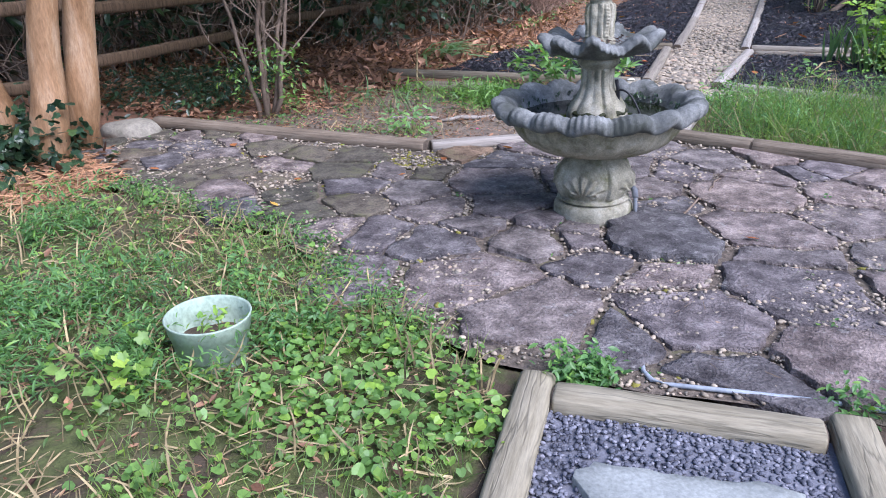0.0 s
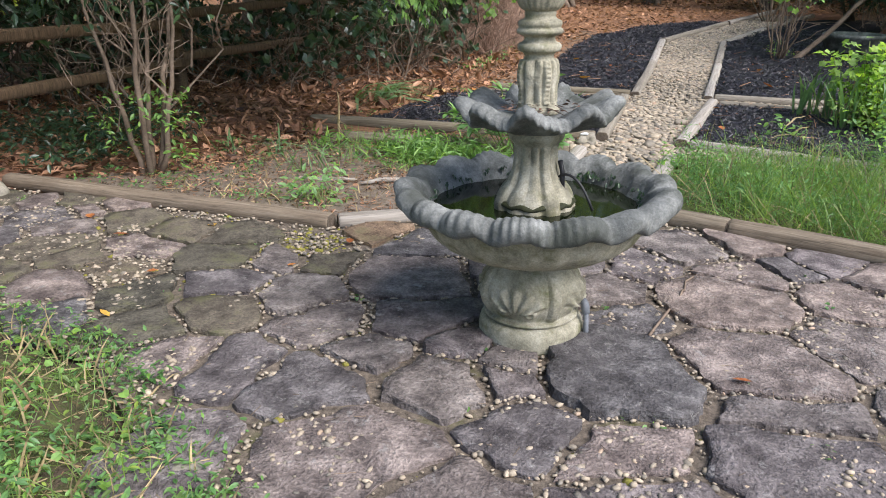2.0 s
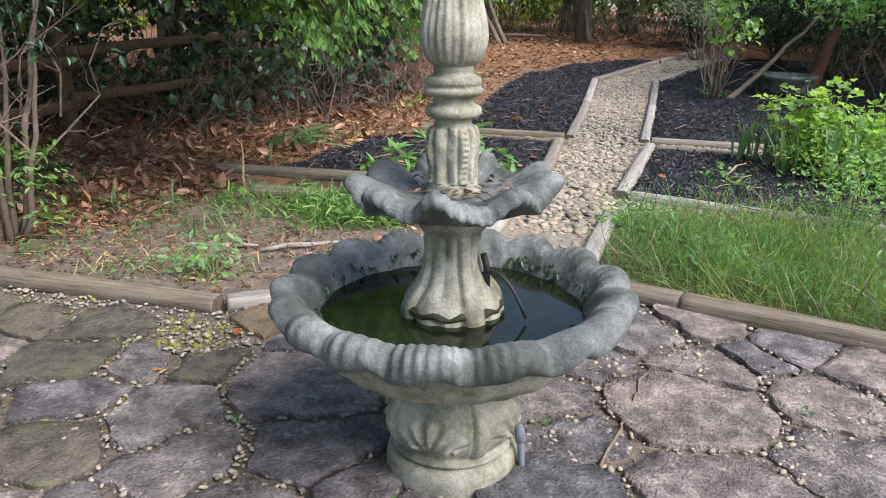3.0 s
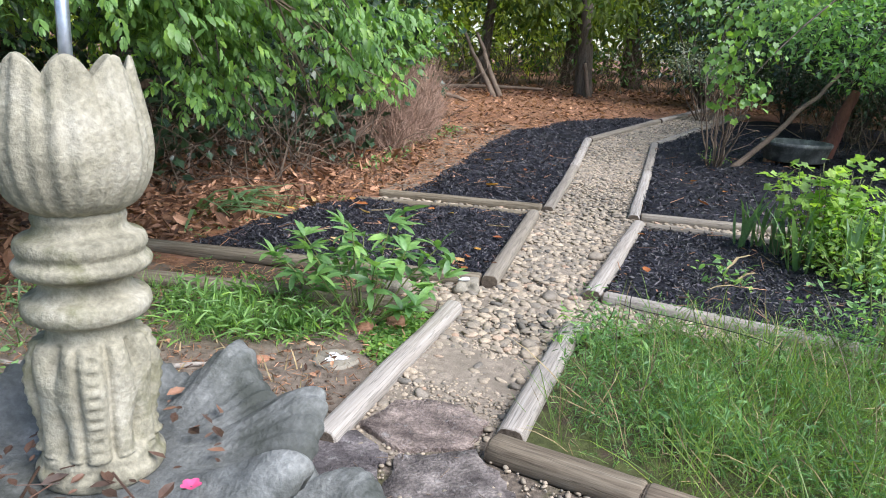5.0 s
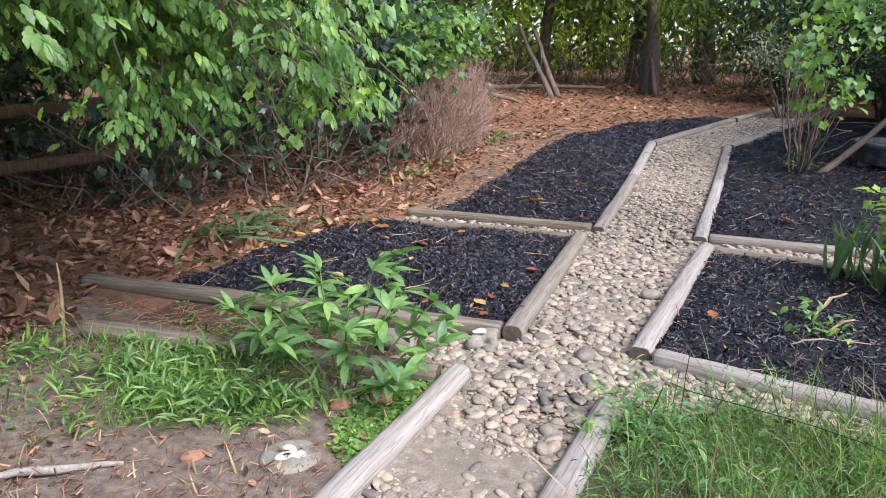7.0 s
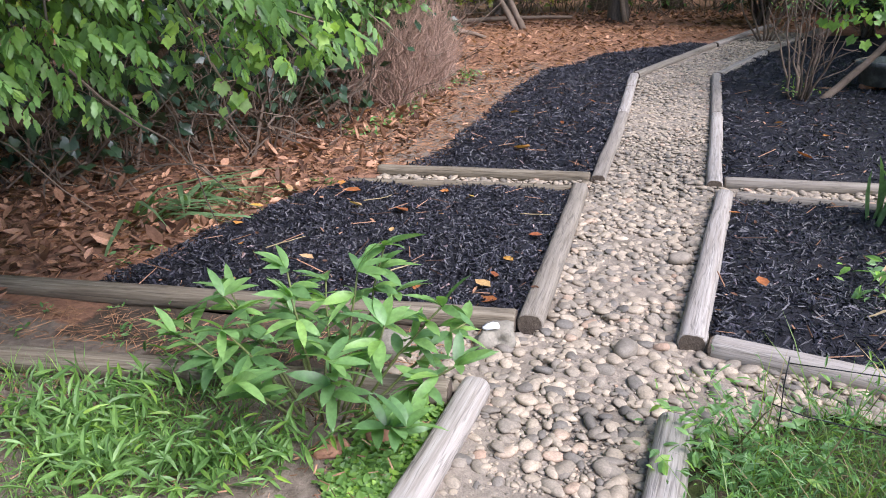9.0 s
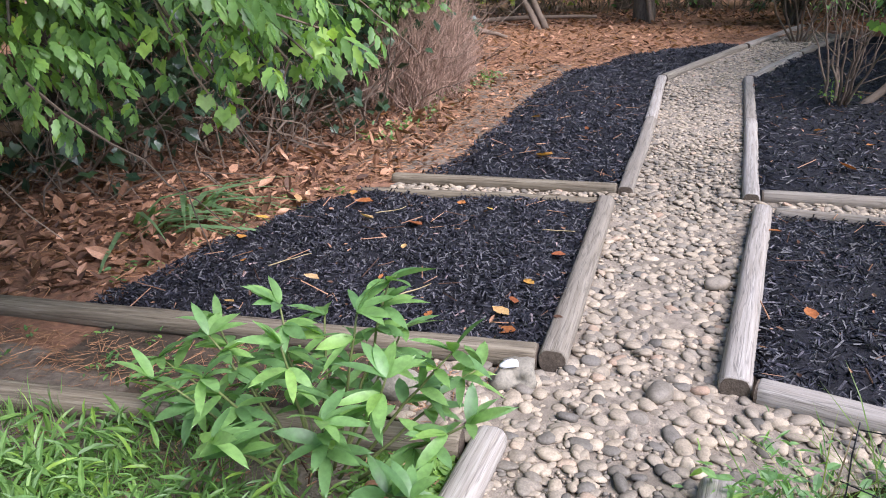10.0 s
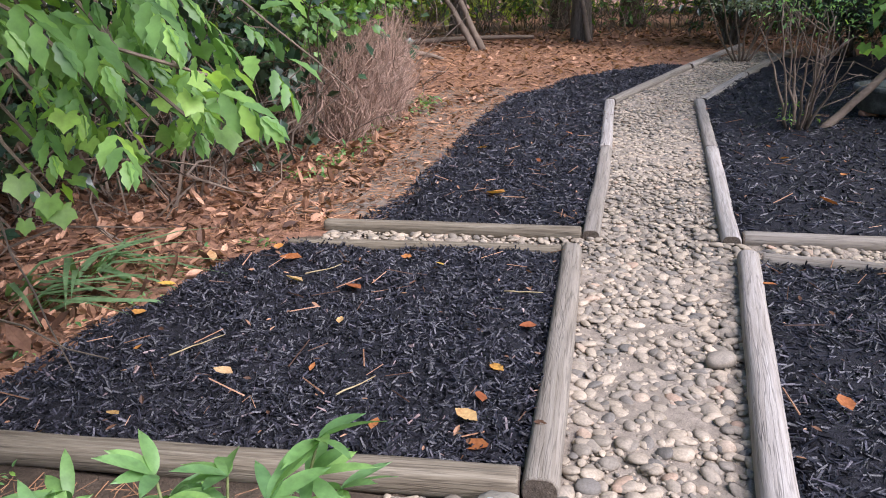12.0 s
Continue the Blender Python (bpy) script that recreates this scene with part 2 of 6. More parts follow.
M_SOIL = surface("potting_soil", [(0.3, (0.05, 0.035, 0.024)), (0.7, (0.14, 0.10, 0.07))], 20, 120, 0.95, 1.0)
M_PVC = surface("grey_pipe", [(0.3, (0.25, 0.28, 0.31)), (0.7, (0.34, 0.37, 0.40))], 6, 60, 0.45, 0.05)
M_GREYPIPE = surface("dark_grey_pipe", [(0.3, (0.14, 0.15, 0.165)), (0.7, (0.22, 0.235, 0.25))], 6, 60, 0.5, 0.05)
M_RUBBER = surface("black_rubber", [(0.3, (0.012, 0.012, 0.013)), (0.7, (0.03, 0.03, 0.032))], 10, 60, 0.5, 0.1)
M_STEEL = surface("galvanised_steel", [(0.3, (0.42, 0.46, 0.52)), (0.7, (0.55, 0.58, 0.62))], 12, 80, 0.35, 0.05)
M_STEEL.node_tree.nodes["Principled BSDF"].inputs["Metallic"].default_value = 0.8
M_WATER = surface("dark_pond_water", [(0.3, (0.004, 0.006, 0.003)), (0.7, (0.012, 0.017, 0.006))], 6, 30, 0.06, 0.08, gloss=0.25, bump_dist=0.004)
M_PINK = surface("pink_petal", [(0.3, (0.55, 0.05, 0.16)), (0.7, (0.7, 0.12, 0.25))], 20, 60, 0.6, 0.1)
M_YELLOW = surface("yellow_petal", [(0.3, (0.7, 0.5, 0.03)), (0.7, (0.8, 0.62, 0.05))], 20, 60, 0.6, 0.1)
M_WHITE = surface("white_paint_patch", [(0.3, (0.66, 0.68, 0.68)), (0.7, (0.8, 0.8, 0.8))], 20, 60, 0.7, 0.3)
M_BRICK = surface("old_brick", [(0.3, (0.30, 0.14, 0.08)), (0.7, (0.44, 0.24, 0.15))], 14, 90, 0.9, 0.5)
M_REDBARK = surface("red_brown_trunk", [(0.3, (0.10, 0.04, 0.03)), (0.7, (0.20, 0.085, 0.06))], 6, 50, 0.85, 0.6, stretch=(6, 6, 1.2))


def ground_material():
    m = surface("earth", [(0.3, (0.05, 0.037, 0.025)), (0.7, (0.13, 0.095, 0.065))], 9, 110, 0.95, 0.9, bump_dist=0.02)
    nt = m.node_tree
    bsdf, geo = nt.nodes["Principled BSDF"], nt.nodes["Geometry"]
    base = bsdf.inputs["Base Color"].links[0].from_socket
    at, sp = nt.nodes.new("ShaderNodeAttribute"), nt.nodes.new("ShaderNodeSeparateColor")
    at.attribute_name = "zone"
    nt.links.new(at.outputs["Color"], sp.inputs["Color"])
    wob = noise_of(nt, geo.outputs["Position"], 5, 6, 0.7)
    for ch, a, b in (("Red", (0.13, 0.065, 0.04), (0.37, 0.195, 0.115)), ("Green", (0.05, 0.055, 0.02), (0.13, 0.15, 0.05)), ("Blue", (0.09, 0.07, 0.053), (0.27, 0.22, 0.17))):
        tone = ramp(nt, noise_of(nt, geo.outputs["Position"], 17, 7, 0.7), [(0.3, a), (0.7, b)])
        add = nt.nodes.new("ShaderNodeMath")
        add.operation = "ADD"
        nt.links.new(sp.outputs[ch], add.inputs[0])
        nt.links.new(wob, add.inputs[1])
        base = mixed(nt, ramp(nt, add.outputs[0], [(0.85, (0, 0, 0)), (1.0, (1, 1, 1))]), base, tone)
    nt.links.new(base, bsdf.inputs["Base Color"])
    return m


# ---- mesh helpers ----
def mesh_of(name, verts, faces, mat, smooth=False):
    me = bpy.data.meshes.new(name)
    verts, faces = np.asarray(verts, dtype=np.float32), np.asarray(faces, dtype=np.int32)
    k = faces.shape[1]
    me.vertices.add(len(verts)), me.loops.add(faces.size), me.polygons.add(len(faces))
    me.vertices.foreach_set("co", verts.ravel())
    me.loops.foreach_set("vertex_index", faces.ravel())
    me.polygons.foreach_set("loop_start", np.arange(0, faces.size, k, dtype=np.int32))
    me.polygons.foreach_set("loop_total", np.full(len(faces), k, dtype=np.int32))
    me.polygons.foreach_set("use_smooth", np.full(len(faces), smooth, dtype=bool))
    me.update(calc_edges=True)
    me.materials.append(mat)
    return me


def bm_mesh(name, bm, mat, smooth=False):
    me = bpy.data.meshes.new(name)
    bmesh.ops.recalc_face_normals(bm, faces=bm.faces)
    for f in bm.faces:
        f.smooth = smooth
    bm.to_mesh(me)
    bm.free()
    me.materials.append(mat)
    return me


def part(name, me, parent, label="", kind=""):
    ob = new(name, me)
    ob.parent = parent
    return tagged(ob, label, kind=kind)


def thing(name, label, category, at=(0, 0, 0), me=None, group="", kind="", turn=0):
    ob = new(name, me)
    ob.matrix_world = pose(*at, 0, 0, turn)
    return tagged(ob, label, category, group, kind)


def turns(yaw, pitch, roll):
    cz, sz, cx, sx, cy, sy = np.cos(yaw), np.sin(yaw), np.cos(pitch), np.sin(pitch), np.cos(roll), np.sin(roll)
    z0, o1 = np.zeros_like(cz), np.ones_like(cz)
    rz = np.stack([cz, -sz, z0, sz, cz, z0, z0, z0, o1], -1).reshape(-1, 3, 3)
    rx = np.stack([o1, z0, z0, z0, cx, -sx, z0, sx, cx], -1).reshape(-1, 3, 3)
    ry = np.stack([cy, z0, sy, z0, o1, z0, -sy, z0, cy], -1).reshape(-1, 3, 3)
    return rz @ rx @ ry


def scatter(tv, tf, at, rot, size):
    """Copies of a small shape in one pair of arrays."""
    tv, tf, at = np.asarray(tv, float), np.asarray(tf, int), np.asarray(at, float)
    size = np.asarray(size, float)
    if size.ndim == 1:
        size = np.repeat(size[:, None], 3, 1)
    v = np.einsum("nij,nkj->nki", rot, tv[None] * size[:, None, :]) + at[:, None, :]
    f = tf[None] + (np.arange(len(at)) * len(tv))[:, None, None]
    return v.reshape(-1, 3), f.reshape(-1, tf.shape[1])


def join(*soups):
    vs, fs, n = [], [], 0
    for v, f in soups:
        vs.append(v), fs.append(np.asarray(f) + n)
        n += len(v)
    return np.concatenate(vs), np.concatenate(fs)


def tube(points, radii, sides=8, wob=0.0):
    """A tapered limb along points, as triangles."""
    p = np.asarray(points, float)
    r = np.interp(np.linspace(0, 1, len(p)), np.linspace(0, 1, len(radii)), radii)
    d = np.gradient(p, axis=0)
    d /= np.linalg.norm(d, axis=1)[:, None]
    ref = np.array([0.31, 0.87, 0.12]) if abs(d[0] @ np.array([0.31, 0.87, 0.12])) < 0.8 else np.array([1.0, 0, 0.1])
    u = np.cross(d, ref)
    u /= np.linalg.norm(u, axis=1)[:, None]
    w = np.cross(d, u)
    a = np.arange(sides) * TAU / sides
    rr = r[:, None] * (1 + wob * rng.standard_normal((len(p), sides)))
    v = p[:, None] + rr[..., None] * (np.cos(a)[None, :, None] * u[:, None] + np.sin(a)[None, :, None] * w[:, None])
    v = v.reshape(-1, 3)
    f = []
    for i in range(len(p) - 1):
        for j in range(sides):
            q, s = i * sides + j, i * sides + (j + 1) % sides
            f += [(q, s, s + sides), (q, s + sides, q + sides)]
    c0, c1 = len(v), len(v) + 1
    v = np.vstack([v, p[:1], p[-1:]])
    e = (len(p) - 1) * sides
    for j in range(sides):
        f += [(c0, (j + 1) % sides, j), (c1, e + j, e + (j + 1) % sides)]
    return v, np.array(f)


def bend(a, b, n=8, sag=0.0, wob=0.05):
    """A gently crooked line from a to b."""
    a, b = np.asarray(a, float), np.asarray(b, float)
    s = np.linspace(0, 1, n)[:, None]
    size = np.linalg.norm(b - a)
    off = np.cumsum(rng.standard_normal((n, 3)), 0) * wob * size / n
    off -= off[:1]
    off -= s * off[-1:]
    p = a + s * (b - a) + off
    p[:, 2] += sag * size * 4 * (s * (1 - s))[:, 0]
    return p


def lathe(profile, seg, shape=None, rings=None):
    """A turned shape. shape(theta, r, z, s) bends it; s runs along the profile."""
    pr = np.asarray(profile, float)
    d = np.r_[0, np.cumsum(np.hypot(*np.diff(pr, axis=0).T))]
    rings = rings or len(pr)
    if rings != len(pr):
        s = np.linspace(0, d[-1], rings)
        pr = np.stack([np.interp(s, d, pr[:, 0]), np.interp(s, d, pr[:, 1])], 1)
        for _ in range(2):
            pr[1:-1] = 0.25 * pr[:-2] + 0.5 * pr[1:-1] + 0.25 * pr[2:]
    th = np.arange(seg) * TAU / seg
    T, Rr = np.meshgrid(th, pr[:, 0])
    _, Z = np.meshgrid(th, pr[:, 1])
    S = np.repeat(np.linspace(0, 1, len(pr))[:, None], seg, 1)
    if shape:
        Rr, Z = shape(T, Rr, Z, S)
    v = np.stack([Rr * np.cos(T), Rr * np.sin(T), Z], -1).reshape(-1, 3)
    i, j = np.meshgrid(np.arange(len(pr) - 1), np.arange(seg), indexing="ij")
    q, s2 = i * seg + j, i * seg + (j + 1) % seg
    return v, np.stack([q, s2, s2 + seg, q + seg], -1).reshape(-1, 4)


# small shapes, about one unit long along +y
LEAF = ([(0, 0, 0), (-0.2, 0.3, 0.05), (0.2, 0.3, 0.05), (0, 0.4, 0), (-0.17, 0.65, 0.03), (0.17, 0.65, 0.03), (0, 1, -0.1)],
        [(0, 3, 1), (0, 2, 3), (1, 3, 4), (3, 2, 5), (4, 3, 6), (3, 5, 6)])
LOBED = ([(0, 0, 0), (-0.35, -0.08, 0.02), (-0.5, 0.3, 0.0), (-0.27, 0.42, 0.06), (-0.36, 0.72, 0.0), (0, 1, -0.12), (0.36, 0.72, 0), (0.27, 0.42, 0.06), (0.5, 0.3, 0), (0.35, -0.08, 0.02), (0, 0.4, 0.02)],
         [(0, 10, 1), (1, 10, 2), (2, 10, 3), (3, 10, 4), (4, 10, 5), (5, 10, 6), (6, 10, 7), (7, 10, 8), (8, 10, 9), (9, 10, 0)])
HEART = ([(0, 0.1, 0), (-0.35, 0, 0.06), (-0.5, 0.4, 0.08), (-0.25, 0.85, 0.04), (0, 0.95, 0), (0.25, 0.85, 0.04), (0.5, 0.4, 0.08), (0.35, 0, 0.06), (0, 0.5, 0)],
         [(8, 1, 0), (8, 2, 1), (8, 3, 2), (8, 4, 3), (8, 5, 4), (8, 6, 5), (8, 7, 6), (8, 0, 7)])
BLADE = ([(-0.02, 0, 0), (0.02, 0, 0), (-0.022, 0.05, 0.4), (0.022, 0.05, 0.4), (-0.016, 0.18, 0.75), (0.016, 0.18, 0.75), (0, 0.4, 0.97)],
         [(0, 1, 3), (0, 3, 2), (2, 3, 5), (2, 5, 4), (4, 5, 6)])
SWORD = ([(-0.03, 0, 0), (0.03, 0, 0), (0, 0.012, 0), (-0.034, 0.03, 0.5), (0.034, 0.03, 0.5), (0, 0.045, 0.5), (-0.02, 0.09, 0.8), (0.02, 0.09, 0.8), (0, 0.15, 1.0)],
         [(0, 2, 5), (0, 5, 3), (2, 1, 4), (2, 4, 5), (3, 5, 7), (3, 7, 6), (5, 4, 7), (6, 7, 8)])
CHIP = ([(-0.5, -0.09, 0), (-0.5, 0.09, 0.0), (-0.45, 0, 0.1), (0.5, -0.07, 0), (0.48, 0.08, 0), (0.5, 0, 0.09)],
        [(0, 3, 5), (0, 5, 2), (1, 2, 5), (1, 5, 4), (0, 2, 1), (3, 4, 5)])
CURL = ([(0, 0, 0.02), (-0.2, 0.3, 0.12), (0.2, 0.28, 0.10), (0, 0.35, 0), (-0.2, 0.65, 0.14), (0.19, 0.66, 0.09), (0, 0.7, 0.02), (0, 1, 0.10)],
        [(0, 3, 1), (0, 2, 3), (1, 3, 6), (1, 6, 4), (3, 2, 5), (3, 5, 6), (4, 6, 7), (6, 5, 7)])


def leaf_shape(n, width, tooth=0.0, arch=0.12):
    """A pointed leaf with a midrib, n steps long, its edge toothed."""
    v, f = [], []
    for i in range(n + 1):
        y = i / n
        w = width * math.sin(math.pi * min(1, y * 0.93 + 0.05)) ** 0.8 * (1 + (tooth if i % 2 else -tooth)) if 0 < i < n else 0.004
        z = -arch * y * y
        v += [(0, y, z), (-w, y - 0.03, z + 0.25 * w), (w, y - 0.03, z + 0.25 * w)]
    for i in range(n):
        a, b = 3 * i, 3 * i + 3
        f += [(a, b, b + 1), (a, b + 1, a + 1), (a, a + 2, b + 2), (a, b + 2, b)]
    return v, f


FINE = leaf_shape(5, 0.2, 0.12, 0.2)
LEAFLET = leaf_shape(7, 0.185, 0.2, 0.28)


def vine_leaf(n=22):
    """A broad leaf with five soft lobes and a toothed edge, folded along its midrib."""
    v, f = [(0, 0.38, 0.0)], []
    for i in range(n):
        a = TAU * i / n
        r = 0.46 * (1 + 0.16 * math.cos(5 * a) + 0.07 * (-1) ** i) * (1 - 0.55 * max(0, -math.cos(a)) ** 6)
        x, y = r * math.sin(a), 0.40 + r * 1.12 * math.cos(a)
        v.append((x, y, 0.22 * abs(x) - 0.12 * y * y))
    f = [(0, 1 + i, 1 + (i + 1) % n) for i in range(n)]
    return v, f


VINE = vine_leaf()
FINGER = leaf_shape(6, 0.15, 0.0, 0.22)


def twig_shape(n=5, sides=3, crook=0.08, side_shoots=2):
    """A crooked bare shoot one unit tall, with a few side shoots."""
    p = bend((0, 0, 0), (rng.normal(0, 0.15), rng.normal(0, 0.15), 1), n, 0, crook * 4)
    soup = [tube(p, [0.008, 0.005, 0.002], sides)]
    for _ in range(side_shoots):
        k = rng.integers(1, n - 1)
        a = rng.uniform(0, TAU)
        e = p[k] + np.array([math.cos(a), math.sin(a), rng.uniform(0.2, 1.0)]) * rng.uniform(0.15, 0.4)
        soup.append(tube(bend(p[k], e, 4, 0, crook * 4), [0.004, 0.0015], sides))
    return join(*soup)


def ball_shape(sub, rough, squash=1.0):
    bm = bmesh.new()
    bmesh.ops.create_icosphere(bm, subdivisions=sub, radius=0.5)
    off = Vector(rng.uniform(-50, 50, 3))
    for v in bm.verts:
        v.co *= 1 + rough * noise.noise(v.co * 2.2 + off)
        v.co.z *= squash
    v = np.array([v.co[:] for v in bm.verts])
    f = np.array([[w.index for w in fc.verts] for fc in bm.faces])
    bm.free()
    return v, f


def leaf_cloud(shape, centres, per, spread, size, droop=0.5, flat=0.6, jitter=0.35):
    """Leaves hung in clumps about the centres: tips outward and drooping."""
    c = np.repeat(np.asarray(centres, float), per, 0)
    n = len(c)
    off = np.clip(rng.standard_normal((n, 3)), -1.7, 1.7) * np.array([spread, spread, spread * flat])
    yaw = np.arctan2(-off[:, 0], off[:, 1]) + rng.normal(0, 0.7, n)
    return scatter(*shape, c + off, turns(yaw, -droop + rng.normal(0, 0.45, n), rng.normal(0, 0.5, n)), size * rng.uniform(1 - jitter, 1 + jitter, n))


def gz(x, y):
    """Height of the ground: level garden, rising gently behind the second beds."""
    return 0.066 * np.maximum(0, y - 9.4) - 0.04 * np.maximum(0, y - 20)


def inside(poly, x, y):
    x, y = np.asarray(x, float), np.asarray(y, float)
    c = np.zeros(x.shape, bool)
    for (x0, y0), (x1, y1) in zip(poly, poly[1:] + poly[:1]):
        hit = ((y0 > y) != (y1 > y)) & (x < (x1 - x0) * (y - y0) / (y1 - y0 + 1e-12) + x0)
        c ^= hit
    return c


def spots(poly, n):
    """n random places in a polygon."""
    p = np.array(poly)
    lo, hi = p.min(0), p.max(0)
    got = np.zeros((0, 2))
    while len(got) < n:
        q = rng.uniform(lo, hi, (n * 3, 2))
        got = np.vstack([got, q[inside(poly, q[:, 0], q[:, 1])]])
    return got[:n]


def patchy(poly, n, scale=2.2, bare=0.0, seed=0.0):
    """Random places that gather in patches."""
    q = spots(poly, n * 2)
    w = np.array([noise.noise((x * scale, y * scale, seed)) for x, y in q])
    return q[w + rng.normal(0, 0.12, len(q)) > bare][:n]


def on_ground(xy, lift=0.0):
    return np.column_stack([xy, gz(xy[:, 0], xy[:, 1]) + lift])


# ---- plan ----
PATIO = [(-4.25, 3.3), (-3.55, 3.0), (-2.95, 2.85), (-2.1, 2.72), (-1.6, 2.4), (-1.1, 2.15), (-0.72, 2.0), (-0.2, 2.02), (0.3, 2.12), (0.8, 2.1), (4.5, 2.0), (4.5, 4.0), (2.2, 4.4),
         (-0.05, 4.98), (-0.62, 5.12), (-0.63, 5.36), (-1.1, 5.42), (-1.12, 5.0), (-1.2, 4.95), (-2.05, 4.3), (-4.25, 4.2)]
BED_L2 = [(-1.08, 7.14), (-1.2, 9.15), (-2.8, 9.05), (-3.0, 8.7), (-3.08, 8.0), (-3.12, 7.5), (-3.15, 6.9)]
BED_L3 = [(-1.12, 9.55), (-1.2, 13.4), (-0.3, 15.9), (-0.68, 16.0), (-1.84, 14.8), (-2.33, 13.5), (-2.45, 12.0), (-2.43, 10.1), (-2.6, 9.45)]
BED_R2 = [(-0.4, 7.1), (-0.27, 9.22), (3.2, 8.8), (3.2, 6.45)]
BED_R3 = [(-0.32, 9.6), (-0.31, 13.4), (0.3, 15.0), (0.9, 16.6), (5.5, 16.6), (5.5, 9.7)]
PATH = [(-1.2, 4.8), (-1.1, 6.55), (-1.5, 6.55), (-1.5, 7.0), (-1.05, 7.05), (-1.15, 9.2), (-2.7, 9.12), (-2.7, 9.4), (-1.1, 9.5), (-1.15, 13.4), (-0.25, 15.9), (0.5, 17.6), (0.95, 17.0),
        (0.3, 15.0), (-0.32, 13.4), (-0.35, 9.56), (2.0, 9.55), (2.0, 9.15), (-0.3, 9.2), (-0.43, 7.05), (1.6, 6.72), (1.6, 6.5), (0.0, 6.75), (-0.5, 6.4), (-0.57, 4.95)]
GRAVEL = [(-0.55, 1.9), (0.3, 1.98), (0.75, -1.2), (-0.15, -1.2)]
FTN = (-0.755, 3.548)


# ---- ground: one sheet to the horizon ----
def make_ground():
    far = [-900, -400, -200, -100, -60, -40, -28, -20, -15, -12, -10]
    xs = np.r_[far, np.arange(-8.5, 5.51, 0.1), [7, 9, 12, 16, 22, 32, 50, 90, 200, 400, 900]]
    ys = np.r_[[-900, -400, -200, -100, -50, -25, -12, -6], np.arange(-3, 22.01, 0.1), [23, 25, 28, 32, 38, 50, 80, 150, 300, 900]]
    X, Y = np.meshgrid(xs, ys)
    Z = gz(X, np.minimum(Y, 30))
    near = (np.abs(X) < 12) & (Y > -6) & (Y < 24)
    bumps = np.array([noise.fractal((x * 0.9, y * 0.9, 3.1), 1, 2, 5) for x, y in zip(X.ravel(), Y.ravel())]).reshape(X.shape)
    Z = Z + np.where(near, 0.022 * bumps, 0)
    flat = inside(PATIO, X, Y) | inside(PATH, X, Y) | inside(BED_L2, X, Y) | inside(BED_L3, X, Y) | inside(BED_R2, X, Y) | inside(BED_R3, X, Y) | inside(GRAVEL, X, Y)
    Z = np.where(flat, gz(X, Y) - 0.06, Z)
    ny, nx = X.shape
    i, j = np.meshgrid(np.arange(ny - 1), np.arange(nx - 1), indexing="ij")
    q = i * nx + j
    me = mesh_of("ground", np.stack([X, Y, Z], -1).reshape(-1, 3), np.stack([q, q + 1, q + nx + 1, q + nx], -1).reshape(-1, 4), ground_material(), True)
    w = 0.25 * bumps
    litter = ((X < -2.9 + w) & (Y > 4.75 + w)) | ((Y > 9.3) & (X < -1.0)) | (Y > 15.3) | ((X < -3.35 + w) & (Y > 2.75 + w))
    bare = inside([(-4.3, 4.35), (-2.0, 4.4), (-1.2, 5.0), (-1.15, 6.5), (-2.0, 6.4), (-3.6, 6.75), (-3.8, 5.2)], X, Y) | ((X > -3.3) & (X < -2.35) & (Y > 9.7) & (Y < 14.5))
    green = ((X < -0.6) & (Y < 2.75)) | ((X > -0.6) & (Y > 4.9) & (Y < 7.1))
    col = np.zeros((ny, nx, 4), np.float32)
    col[..., 0], col[..., 1], col[..., 2], col[..., 3] = np.where(litter, 0.55, 0), np.where(green, 0.45, 0), np.where(bare, 0.55, 0), 1
    me.attributes.new("zone", "FLOAT_COLOR", "POINT").data.foreach_set("color", col.ravel())
    thing("ground", "bare earth with leaf litter, straw and weeds", "ground", me=me, kind="structure")


def sheet(name, label, category, poly, mat, lift, lumps, step=0.06, kind="structure"):
    """A lumpy layer filling a polygon, with a skirt down into the earth."""
    p = np.array(poly)
    bm = bmesh.new()
    rim = []
    for (x0, y0), (x1, y1) in zip(poly, poly[1:] + poly[:1]):
        n = max(1, int(math.hypot(x1 - x0, y1 - y0) / 0.12))
        rim += [(x0 + (x1 - x0) * k / n, y0 + (y1 - y0) * k / n) for k in range(n)]
    f = bm.faces.new([bm.verts.new((x, y, 0)) for x, y in rim])
    bmesh.ops.triangulate(bm, faces=[f])
    for axis, (lo, hi) in enumerate(zip(p.min(0), p.max(0))):
        for c in np.arange(lo + step, hi, step * 1.5):
            co, no = ((c, 0, 0), (1, 0, 0)) if axis == 0 else ((0, c, 0), (0, 1, 0))
            bmesh.ops.bisect_plane(bm, geom=bm.verts[:] + bm.edges[:] + bm.faces[:], plane_co=co, plane_no=no)
    for v in bm.verts:
        edge = v.is_boundary
        v.co.z = gz(v.co.x, v.co.y) + (-0.05 if edge and lumps > 0.02 else lift + lumps * noise.fractal((v.co.x * 2.3, v.co.y * 2.3, 7.7), 1, 2, 4))
    return thing(name, label, category, me=bm_mesh(name, bm, mat, True), kind=kind)


